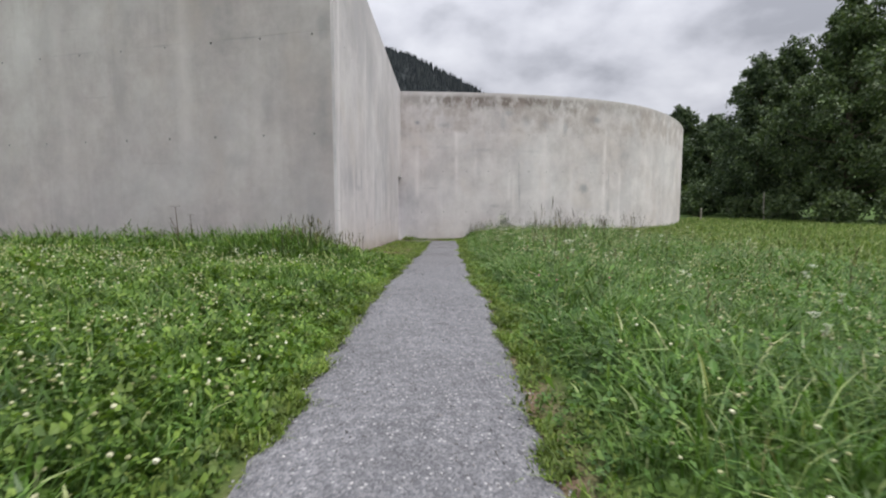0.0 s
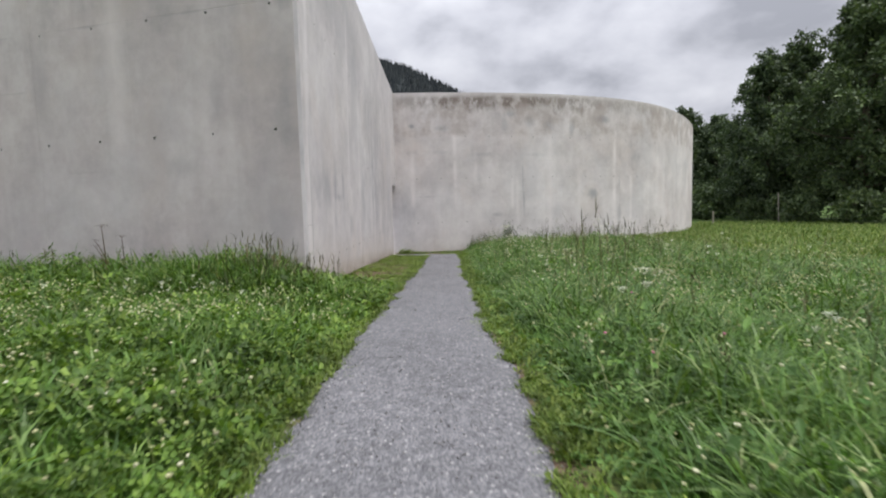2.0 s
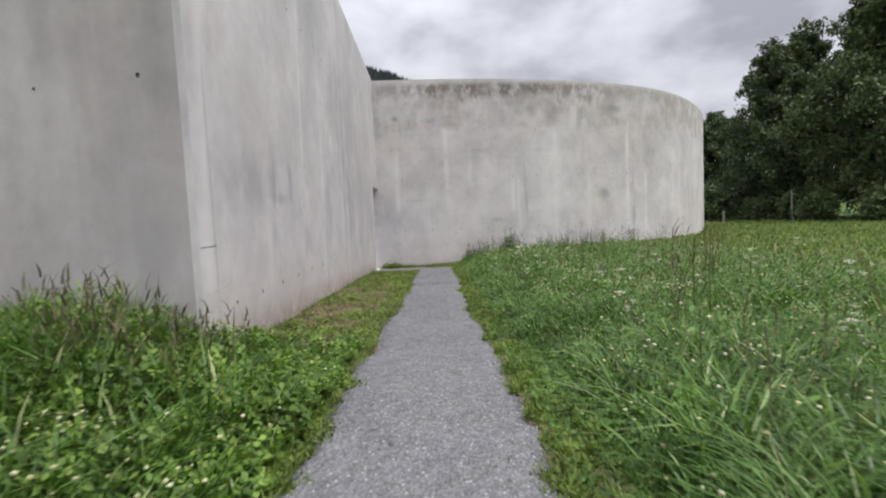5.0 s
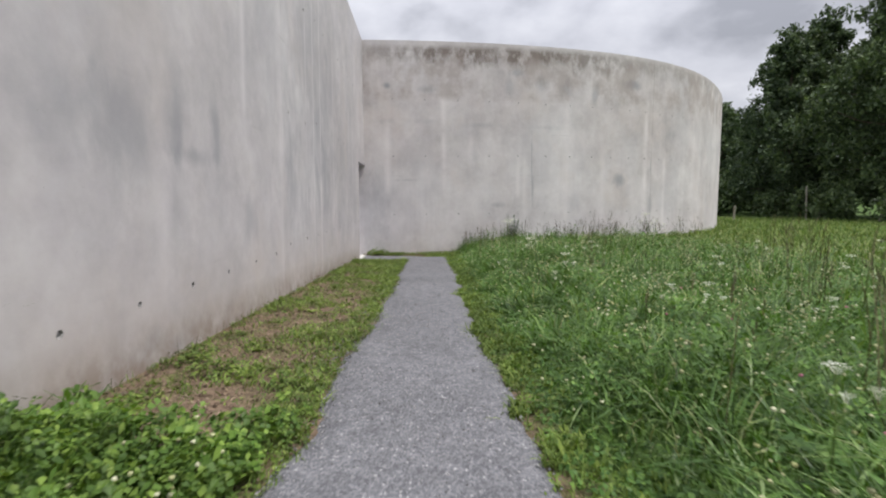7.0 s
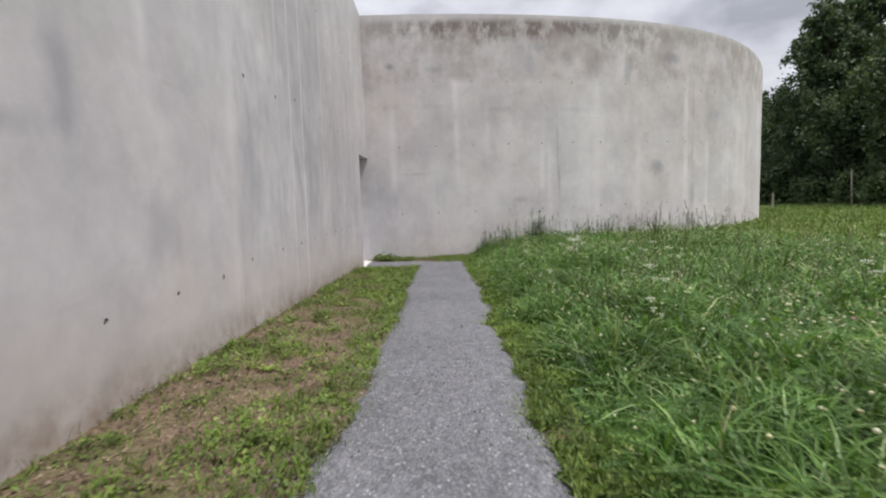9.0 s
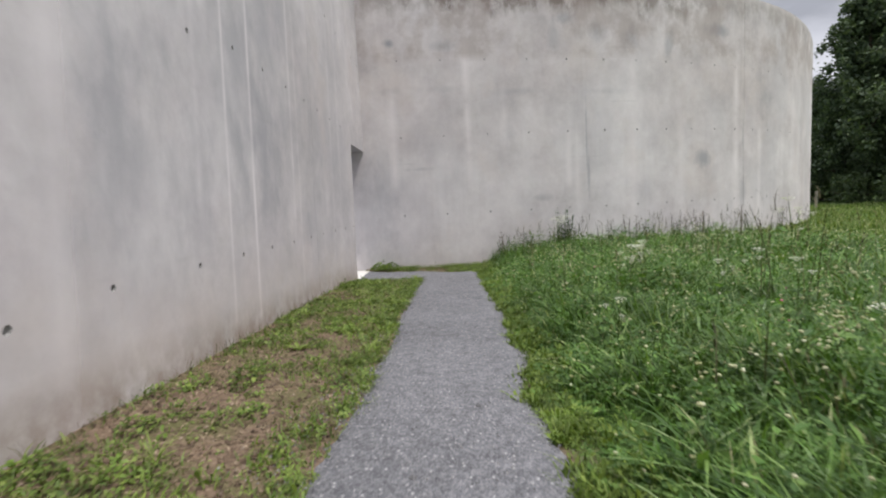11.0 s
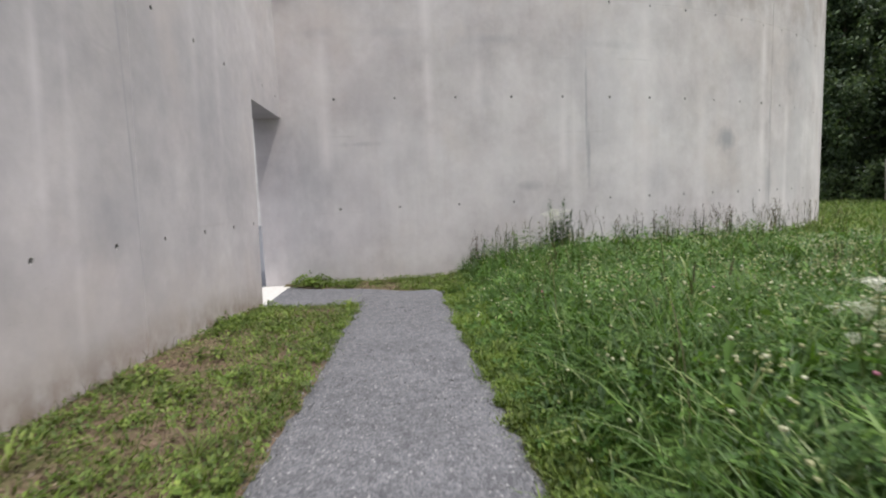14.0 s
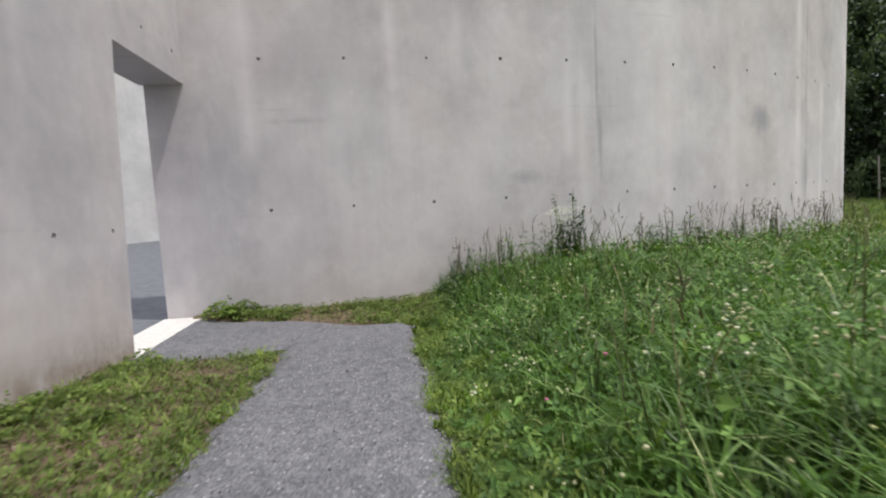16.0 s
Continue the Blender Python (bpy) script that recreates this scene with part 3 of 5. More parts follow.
def build_path():
    ys = np.arange(-3, 25.21, 0.06)
    cols = 15
    V, F = [], []
    for j, y in enumerate(ys):
        a, b = float(path_left(y)), float(path_right(y))
        if y > 24.3:
            b -= 0.10 * (y - 24.3)
        for i in range(cols):
            x = a + (b - a) * i / (cols - 1)
            edge = 0.0 if 0 < i < cols - 1 else -0.03
            z = float(path_z(y)) + 0.022 + edge + 0.012 * (float(value_noise(x * 2, y * 1.2, 33)) - 0.5)
            V.append((x, y, z))
    for j in range(len(ys) - 1):
        for i in range(cols - 1):
            k = j * cols + i
            F.append((k, k + 1, k + 1 + cols, k + cols))
    # the turn to the doorway
    base = len(V)
    us = np.linspace(0, 1, 34)
    for u in us:
        x = -2.37 + u * 2.98
        y0 = 24.50 + 0.05 * (float(value_noise(x * 5, 1.0, 41)) - 0.5) + 0.15 * float(step(0.3, 0.0, u))
        y1 = 26.92 - 1.72 * u ** 0.9 + 0.10 * (float(value_noise(x * 4, 2.0, 42)) - 0.5)
        for k in range(10):
            w = k / 9
            y = y0 + (y1 - y0) * w
            z = -0.706 - 0.060 * float(step(-0.6, -2.1, x)) + 0.006 * (float(value_noise(x * 2, y * 2, 34)) - 0.5) - (0.03 if k in (0, 9) else 0)
            z += (float(path_z(y)) + 0.022 + 0.706) * float(step(25.0, 24.4, y)) * float(step(-1.6, -0.8, x))
            V.append((x, y, z + 0.004))
    for j in range(len(us) - 1):
        for k in range(9):
            q = base + j * 10 + k
            F.append((q, q + 10, q + 11, q + 1))
    me = mesh_from("path", V, F, [M_GRAVEL], smooth=True)
    tagged(new("path", me), "narrow path of fine grey gravel between grass verges", "path", kind="structure")


# ---- concrete walls ----


def wall_sheet(name, place, s_range, z_range, thick, ties, h_joints, v_joints, mat, pitch=1.0, opening=None, label="", fall=0.0, lean=0.0, joint_fall=0.0):
    """A cast wall: its face with recessed joints and tie holes, then back, top and ends. place(s, depth) gives x, y."""
    s0, s1 = s_range
    z0, z1 = z_range
    zs, ss = {z0: 0, z1: 0}, {s0: 0, s1: 0}
    for z in np.arange(math.ceil(z0), z1, 1.0):
        zs[float(z)] = 0
    for s in np.arange(s0, s1, pitch):
        ss[float(s)] = 0
    R = 0.035
    for s, z in ties:
        for d in (-R, R):
            ss[round(s + d, 4)] = 0
            zs[round(z + d, 4)] = 0
    for z in h_joints:
        for d, dep in ((-0.009, 0), (-0.005, 1), (0.005, 1), (0.009, 0)):
            zs[round(z + d, 4)] = dep
    for s in v_joints:
        for d, dep in ((-0.008, 0), (-0.004, 1), (0.004, 1), (0.008, 0)):
            ss[round(s + d, 4)] = dep
    for d, k in ((ss, 0), (zs, 1)):
        for line in list(d):
            if any(abs(line - tie[k]) < R - 0.002 for tie in ties) and line not in (s0, s1, z0, z1):
                del d[line]
    if opening:
        for s in opening[:2]:
            ss[s] = 0
        for z in opening[2:]:
            zs[z] = 0

    def clean(d, lo, hi):
        keys = sorted(k for k in d if lo <= k <= hi)
        keep = [keys[0]]
        for k in keys[1:]:
            if k - keep[-1] > 0.0015:
                keep.append(k)
        return keep

    S, Z = clean(ss, s0, s1), clean(zs, z0, z1)
    V, F, UV, MI = [], [], [], []

    def vert(s, z, dep):
        s += lean * z * min(1.0, max(0.0, (s - s0) / 0.25)) * min(1.0, max(0.0, (s1 - 0.6 - s) / 1.2))
        x, y = place(s, dep)
        if z > 6.5:
            z -= fall * max(0.0, s)
        elif z > 3.5:
            z -= joint_fall * min(12.0, max(0.0, s)) * min((z - 3.5) / 1.6, (6.5 - z) / 1.3, 1.0)
        V.append((x, y, z))
        UV.append((s, z))
        return len(V) - 1

    grid = {}
    for i, s in enumerate(S):
        for j, z in enumerate(Z):
            grid[i, j] = vert(s, z, 0.006 if ss[s] else (0.0022 if zs[z] else 0.0))
    for i in range(len(S) - 1):
        for j in range(len(Z) - 1):
            cs, cz = (S[i] + S[i + 1]) / 2, (Z[j] + Z[j + 1]) / 2
            if opening and opening[0] < cs < opening[1] and opening[2] < cz < opening[3]:
                continue
            quad = [grid[i, j], grid[i + 1, j], grid[i + 1, j + 1], grid[i, j + 1]]
            tie = next(((s, z) for s, z in ties if abs(s - cs) < 0.02 and abs(z - cz) < 0.02), None)
            if tie and S[i + 1] - S[i] > 0.06 and Z[j + 1] - Z[j] > 0.06:
                r0 = random.uniform(0.021, 0.031)
                ring, deep = [], []
                for k in range(8):
                    a = math.pi * (k / 4 - 0.75)
                    ring.append(vert(cs + r0 * math.cos(a), cz + r0 * math.sin(a), 0))
                    deep.append(vert(cs + r0 * 0.7 * math.cos(a), cz + r0 * 0.7 * math.sin(a), 0.018))
                for k in range(4):
                    n = (k + 1) % 4
                    F.append((quad[k], ring[(2 * k + 1) % 8], ring[2 * k]))
                    F.append((quad[k], quad[n], ring[(2 * k + 2) % 8], ring[(2 * k + 1) % 8]))
                    MI += [0, 0]
                for k in range(8):
                    n = (k + 1) % 8
                    F.append((ring[k], ring[n], deep[n], deep[k]))
                    MI.append(1)
                F.append(tuple(deep))
                MI.append(1)
            else:
                F.append(tuple(quad))
                MI.append(0)
    # back, top, ends
    bk = {}
    for i, s in enumerate(S):
        for j in (0, len(Z) - 1):
            bk[i, j] = vert(s, Z[j], thick)
    top = len(Z) - 1
    for i in range(len(S) - 1):
        F.append((grid[i, top], grid[i + 1, top], bk[i + 1, top], bk[i, top]))
        MI.append(0)
        cs = (S[i] + S[i + 1]) / 2
        if opening and opening[0] < cs < opening[1]:
            a, b = vert(S[i], opening[3], thick), vert(S[i + 1], opening[3], thick)
            F.append((bk[i, top], bk[i + 1, top], b, a))
            c, d = vert(S[i], opening[3], 0), vert(S[i + 1], opening[3], 0)
            F.append((c, a, b, d))
            MI += [0, 0]
        else:
            F.append((bk[i, top], bk[i + 1, top], bk[i + 1, 0], bk[i, 0]))
            MI.append(0)
    for i in (0, len(S) - 1):
        if opening and abs(S[i] - opening[1]) < 0.02 and i:
            F.append((vert(S[i], opening[3], 0), vert(S[i], opening[3], thick), bk[i, top], grid[i, top]))
        else:
            F.append(tuple(grid[i, j] for j in range(len(Z))) + (bk[i, top], bk[i, 0]))
        MI.append(0)
    if opening:
        s = opening[0]
        F.append((vert(s, z0, 0), vert(s, z0, thick), vert(s, opening[3], thick), vert(s, opening[3], 0)))
        MI.append(0)
    me = mesh_from(name, V, F, [mat, M_HOLE], UV, index=MI)
    bm = bmesh.new()
    bm.from_mesh(me)
    bmesh.ops.recalc_face_normals(bm, faces=bm.faces)
    bm.to_mesh(me)
    bm.free()
    return tagged(new(name, me), label, "wall", kind="structure")


def build_walls():
    # curved wall
    def arc_place(s, d):
        x, y, t = np.interp(s, arc_s, arc_x), np.interp(s, arc_s, arc_y), np.interp(s, arc_s, arc_t)
        return float(x - d * math.sin(t)), float(y + d * math.cos(t))

    ties = [(s, z) for s in (0.97, 2.2, 3.46, 4.67, 5.84, 6.98, 8.03, 9.04, 9.97, 10.9, 11.8, 12.7, 13.6, 14.5, 15.4) for z in (0.76, 2.98, 5.12)]
    wall_sheet("wall_curved", arc_place, (ARC_START, ARC_LONG - 0.1), (-1.6, TOP), 0.60, ties, [5.165], [12.25, 18.7], M_CURVED, 0.25, fall=0.011, joint_fall=0.018,
               label="tall curved wall of pale weathered cast concrete, stained along the top")

    # side wall with the doorway at its end
    length = SIDE_END[1] - CORNER[1]

    def side_place(s, d):
        y = CORNER[1] + s
        return float(side_x(y)) - d, y + (0.45 * d if s < 0.5 else 0.0)

    near = (0.95, 1.77, 2.63, 3.48, 4.38, 5.25)
    mid = (6.05, 7.22)
    far = (8.19, 9.08, 10.0, 10.94, 11.78, 12.77, 13.78)
    ties = [(s, z) for run, heights in ((near, (0.55, 2.65, 4.80)), (mid, (0.625, 2.73, 4.80)), (far, (0.625, 2.88, 4.95))) for s in run for z in heights] + [(14.70, 0.625)]
    ties += [(s, z) for s in (15.76, 16.80) for z in (3.02, 4.95)]
    wall_sheet("wall_side", side_place, (0.215, length), (-1.6, TOP), 0.60, ties, [], [0.47, 5.72, 11.33], M_SIDE, 2.0, lean=0.078,
               opening=(14.955, length, -1.6, 2.64), label="tall pale concrete wall with damp grey blotches and a doorway")

    # front wall, seen in shade
    nx, ny = -0.10, 1.0
    fl = 15.0

    def front_place(s, d):
        r = fl - s + 0.035
        return EDGE[0] + FRONT_WAY[0] * r + nx * d, EDGE[1] + FRONT_WAY[1] * r + ny * d

    ties = [(round(fl + 0.035 - 0.45 - 1.19 * k, 3), z) for k in range(11) for z in (0.62, 2.78, 4.76)]
    wall_sheet("wall_front", front_place, (0.0, fl), (-1.0, TOP), 0.60, ties, [4.805], [fl - 5.4, fl - 10.8], M_FRONT, 2.0,
               label="tall grey concrete wall in shade with tie holes")
    # chamfered corner
    V, F, UV = [], [], []
    a, b = side_place(0.215, 0), front_place(fl, 0)
    c = (-2.80, 10.60)
    for z in (-1.0, TOP):
        for p in (a, b, c):
            V.append((*p, z))
            UV.append((p[0] + p[1], z))
    F = [(0, 1, 4, 3), (1, 2, 5, 4), (2, 0, 3, 5), (3, 4, 5)]
    tagged(new("wall_corner", mesh_from("wall_corner", V, F, [M_SIDE], UV)), "chamfered concrete corner edge between two walls", "wall", kind="structure")
    # one short day joint in the corner strip
    bm = bmesh.new()
    bmesh.ops.create_cube(bm, size=1.0, matrix=Matrix.LocRotScale((-2.2425, 10.375, 1.20), Euler((0.02, 0, 0)), (0.008, 0.37, 0.005)))
    me = bpy.data.meshes.new("trim_joint")
    bm.to_mesh(me)
    bm.free()
    me.materials.append(M_HOLE)
    tagged(new("trim_joint", me), "dark open pour joint in the concrete corner strip", "joint", kind="structure")

    # the court behind the doorway
    def court_place(s, d):
        return -24 + 0.838 * s - 0.546 * d, 29.3 + 0.546 * s + 0.838 * d

    ties = [(round(0.7 + 1.22 * k, 3), z) for k in range(20) for z in (1.0, 3.2)]
    wall_sheet("wall_court", court_place, (0.0, 26.0), (-1.2, TOP), 0.60, ties, [4.72], [5.0, 11.1, 17.2, 23.3], M_COURT, 2.0,
               label="bright plain concrete wall across the inner court")
    xs, ys = np.linspace(-24, -2.96, 30), np.linspace(12.5, 44.0, 40)
    X, Y = np.meshgrid(xs, ys)
    foot = front_y(X) + 0.35
    Y = foot + (Y - 12.5) / (44.0 - 12.5) * (44.0 - foot)
    Zc = -0.80 + 0.057 * np.clip(Y - 27.5, 0, 20)
    i = (np.arange(39)[:, None] * 30 + np.arange(29)[None]).ravel()
    F = np.stack([i, i + 1, i + 31, i + 30], 1)
    me = mesh_from("court_floor", np.stack([X.ravel(), Y.ravel(), Zc.ravel()], 1), F, [M_ASPHALT])
    tagged(new("court_floor", me), "smooth dark grey asphalt floor of the inner court", "floor", kind="structure")
    # threshold
    bm = bmesh.new()
    bmesh.ops.create_cube(bm, size=1.0, matrix=Matrix.LocRotScale((-2.655, 25.99, -0.845), None, (0.60, 2.16, 0.14)))
    bmesh.ops.bevel(bm, geom=bm.edges[:], offset=0.008, segments=2, affect="EDGES")
    me = bpy.data.meshes.new("threshold")
    bm.to_mesh(me)
    bm.free()
    me.materials.append(M_STONE)
    tagged(new("threshold", me), "pale smooth stone threshold slab in the doorway", "threshold", kind="structure")


build_ground()
build_path()
build_walls()

# ---- far hill ----


def build_hill():
    rng = np.random.default_rng(4)
    D = 1000.0
    bear = np.linspace(-38, 24, 125)
    prof = np.interp(bear, [-38, -20, -12, -7.5, -6, -4, -1.6, 1, 4.2, 8, 13, 24], [0.10, 0.20, 0.27, 0.296, 0.292, 0.283, 0.264, 0.241, 0.212, 0.165, 0.105, 0.05])
    V, F = [], []
    rows = 30
    for j in range(rows + 1):
        w = j / rows
        for i, b in enumerate(bear):
            a = radians(b)
            d = D * (0.55 + 0.45 * w)
            z = D * prof[i] * w ** 1.25 - 6 + 8 * (float(value_noise(b * 0.7, w * 9, 61)) - 0.5) * (w < 0.99)
            V.append((d * math.sin(a), d * math.cos(a), z))
    n = len(bear)
    for j in range(rows):
        for i in range(n - 1):
            k = j * n + i
            F.append((k, k + 1, k + 1 + n, k + n))
    hill = new("hill", None)
    tagged(hill, "dark forested hill rising far beyond the walls", "hill", kind="structure")
    slope = new("hill_slope", mesh_from("hill_slope", V, F, [M_NEEDLE], smooth=True))
    slope.parent = hill
    # crowns of conifers over the slope
    cnt = 5200
    w = rng.uniform(0.35, 1.0, cnt) ** 0.7
    w[:900] = 1.0
    b = rng.uniform(-22, 16, cnt)
    d = D * (0.55 + 0.45 * w)
    z = D * np.interp(b, bear, prof) * w ** 1.25 - 8
    h, r = rng.uniform(9, 20, cnt), rng.uniform(2.5, 4.5, cnt)
    cx, cy = d * np.sin(np.radians(b)), d * np.cos(np.radians(b))
    verts, faces = [], []
    ang = np.arange(5) * 2 * np.pi / 5
    for k in range(5):
        verts.append(np.stack([cx + r * np.cos(ang[k]), cy + r * np.sin(ang[k]), z + h * 0.1], 1))
    verts.append(np.stack([cx, cy, z + h], 1))
    V = np.stack(verts, 1).reshape(-1, 3)
    base = np.arange(cnt) * 6
    F = np.concatenate([np.stack([base + k, base + (k + 1) % 5, base + 5], 1) for k in range(5)])
    me = mesh_from("hill_trees", V, F, [M_NEEDLE])
    ob = tagged(new("hill_trees", me), "dense dark conifers on the hill", kind="stuff")
    ob.parent = hill


build_hill()

# ---- trees ----


def tree_mesh(seed, height, spread, leaves, leaf, base=0.06):
    """Trunk with limbs, and a crown of leaf clumps set on the limbs. Returns two meshes."""
    rng = np.random.default_rng(seed)
    V, F = [], []

    def limb(p, q, r0, r1, sides=6):
        p, q = np.array(p), np.array(q)
        ax = (q - p) / np.linalg.norm(q - p)
        e = np.cross(ax, (0.3, 0.9, 0.1))
        e /= np.linalg.norm(e)
        f = np.cross(ax, e)
        mid = (p + q) / 2 + rng.normal(0, 0.04, 3) * np.linalg.norm(q - p)
        start = len(V)
        for c, r in ((p, r0), (mid, (r0 + r1) / 2), (q, r1)):
            for k in range(sides):
                a = 2 * math.pi * k / sides
                V.append(c + r * (math.cos(a) * e + math.sin(a) * f))
        for j in range(2):
            for k in range(sides):
                n = (k + 1) % sides
                F.append((start + j * sides + k, start + j * sides + n, start + (j + 1) * sides + n, start + (j + 1) * sides + k))

    limb((0, 0, -0.4), (0.1, 0.05, height * 0.45), height * 0.022, height * 0.014, 8)
    limb((0.1, 0.05, height * 0.45), (0, 0, height * 0.93), height * 0.014, 0.03, 6)
    tips = []
    for i in range(46):
        w = base + (0.95 - base) * (i + rng.uniform(0, 1)) / 46
        a = i * 2.4 + rng.uniform(-0.4, 0.4)
        shape = (1 - max(0.0, w - 0.35) / 0.65) ** 0.6 if w > 0.35 else 0.72 + 0.8 * w
        rad = spread * shape * rng.uniform(0.65, 1.12)
        z0 = height * w
        tip = (math.cos(a) * rad, math.sin(a) * rad, z0 + rad * rng.uniform(0.0, 0.35))
        limb((0, 0, z0 * 0.92), tip, 0.05 + 0.07 * (1 - w), 0.015, 5)
        for f in (0.45, 0.75, 1.0):
            tips.append((np.array([tip[0] * f, tip[1] * f, z0 * 0.92 + (tip[2] - z0 * 0.92) * f]), rad))
    for k in range(10):
        tips.append((np.array([rng.normal(0, 0.3), rng.normal(0, 0.3), height * rng.uniform(0.86, 1.0)]), spread * 0.35))
    trunk = mesh_from("trunk", V, F, [M_BARK], smooth=True)
    # leaves: clumps round the tips
    idx = rng.integers(0, len(tips), leaves)
    cen = np.array([t[0] for t in tips])[idx]
    siz = np.array([0.22 + 0.13 * t[1] for t in tips])[idx]
    sub = rng.normal(0, 1, (len(tips), 5, 3)) * 0.9
    pick = sub[idx, rng.integers(0, 5, leaves)]
    C = cen + pick * siz[:, None] * 0.8 + rng.normal(0, 1, (leaves, 3)) * siz[:, None] * 0.42
    C[:, 2] = np.maximum(C[:, 2], 0.3)
    U = rng.normal(0, 1, (leaves, 3))
    U /= np.linalg.norm(U, axis=1)[:, None]
    W = np.cross(U, rng.normal(0, 1, (leaves, 3)))
    W /= np.linalg.norm(W, axis=1)[:, None]
    ls = leaf * rng.uniform(0.6, 1.3, leaves)[:, None]
    P = np.stack([C - U * ls, C + W * ls * 0.5, C + U * ls, C - W * ls * 0.5], 1).reshape(-1, 3)
    b = np.arange(leaves) * 4
    crown = (P, np.stack([b, b + 1, b + 2, b + 3], 1))
    return trunk, crown


def make_tree(seed, height, spread, leaves, leaf, mat, label, base=0.06, name="tree", category="tree", group="trees along the meadow edge"):
    trunk, (P, F) = tree_mesh(seed, height, spread, leaves, leaf, base)
    ob = tagged(new(name, None), label, category, group)
    a = new("trunk", trunk)
    c = new("crown", mesh_from("crown", P, F, [mat]))
    a.parent = c.parent = ob
    return ob


def at(x, y, turn=0.0, size=1.0, tall=1.0, sink=0.0):
    return pose(x, y, float(ground_z(x, y)) - sink, 0, 0, turn) @ Matrix.Diagonal((size, size, size * tall, 1))


def build_trees():
    dark = "tall broadleaf tree with dense dark green foliage to the ground"
    light = "broadleaf tree with lighter green foliage at the meadow edge"
    t1 = make_tree(11, 16.0, 4.6, 36000, 0.165, M_LEAF_A, dark)
    t2 = make_tree(12, 18.0, 5.2, 40000, 0.17, M_LEAF_B, light)
    t3 = make_tree(13, 12.0, 4.2, 19000, 0.20, M_LEAF_A, dark)
    t1.matrix_basis, t2.matrix_basis, t3.matrix_basis = at(32.5, 51.5), at(33.5, 41.5), at(37.0, 69.0)
    for src, x, y, turn, size in ((t1, 37, 45, 80, 1.1), (t1, 35.8, 52.5, 200, 1.1), (t3, 33, 79, 60, 1.2), (t3, 41, 76, 120, 1.2), (t3, 31, 71, 160, 1.1), (t3, 35, 74, 330, 1.25),
                                  (t3, 28, 86, 200, 1.0), (t3, 35.5, 60, 275, 0.85)):
        copy_thing(src, at(x, y, turn, size))
    bush = make_tree(14, 2.8, 2.0, 3200, 0.20, M_LEAF_B, "low green bush at the edge of the trees", 0.03, "bush", "bush", "bushes under the trees")
    bush.matrix_basis = at(27.5, 53.5)
    for x, y, turn, size in ((31, 60, 40, 1.2), (29.5, 49, 90, 0.7), (30.5, 46, 150, 0.8), (29, 42, 210, 0.7), (30, 37.5, 300, 0.8), (32, 34, 20, 0.9), (35, 31, 70, 0.9), (25, 58, 100, 0.9), (34, 56, 10, 1.3)):
        copy_thing(bush, at(x, y, turn, size))


build_trees()


def build_posts():
    def post(x, y, h, r, lean, label):
        bm = bmesh.new()
        bmesh.ops.create_cone(bm, segments=9, radius1=r, radius2=r * 0.9, depth=h + 0.3, cap_ends=True, matrix=Matrix.Translation((0, 0, h / 2 - 0.15)))
        bmesh.ops.bevel(bm, geom=[e for e in bm.edges if all(v.co.z > h * 0.9 for v in e.verts)], offset=r * 0.2, segments=1, affect="EDGES")
        me = bpy.data.meshes.new("fence_post")
        bm.to_mesh(me)
        bm.free()
        me.materials.append(M_POST)
        ob = tagged(new("fence_post", me), label, "post", "posts at the meadow edge")
        ob.matrix_basis = pose(x, y, float(ground_z(x, y)), lean, lean * 0.6, 0)

    post(22.7, 43.5, 1.1, 0.08, 1, "weathered round wooden fence post in grass")
    post(28.6, 44.0, 2.5, 0.06, -2, "tall weathered wooden pole before the trees")
    post(30.5, 40.0, 1.5, 0.07, 9, "leaning weathered wooden post before the trees")


build_posts()

# ---- meadow plants ----
RNG = np.random.default_rng(21)


def scatter(x0, x1, y0, y1, per_m2):
    n = int((x1 - x0) * (y1 - y0) * per_m2)
    return RNG.uniform(x0, x1, n), RNG.uniform(y0, y1, n)


def blade_arrays(x, y, h, w, arch, segs=3, az=None, z=None):
    """Bent, tapering blades: arch is the sideways reach as a share of the height."""
    n = len(x)
    az = RNG.uniform(0, 2 * np.pi, n) if az is None else az
    dx, dy = np.cos(az), np.sin(az)
    tw = az + np.pi / 2 + RNG.normal(0, 0.5, n)
    px, py = np.cos(tw), np.sin(tw)
    z = ground_z(x, y) - 0.01 if z is None else z
    rows = []
    for k in range(segs + 1):
        t = k / segs
        reach = arch * h * t ** 1.8
        up = h * (t - 0.30 * np.clip(arch, 0, 1.6) * t ** 3)
        ww = w * (1 - 0.25 * t) if k < segs else w * 0
        cx, cy, cz = x + dx * reach, y + dy * reach, z + up
        if k < segs:
            rows.append(np.stack([cx - px * ww / 2, cy - py * ww / 2, cz], 1))
            rows.append(np.stack([cx + px * ww / 2, cy + py * ww / 2, cz], 1))
        else:
            rows.append(np.stack([cx, cy, cz], 1))
    m = 2 * segs + 1
    V = np.stack(rows, 1).reshape(-1, 3)
    b = np.arange(n) * m
    F = []
    for k in range(segs - 1):
        a = 2 * k
        F.append(np.stack([b + a, b + a + 1, b + a + 3], 1))
        F.append(np.stack([b + a, b + a + 3, b + a + 2], 1))
    F.append(np.stack([b + m - 3, b + m - 2, b + m - 1], 1))
    return V, np.concatenate(F)


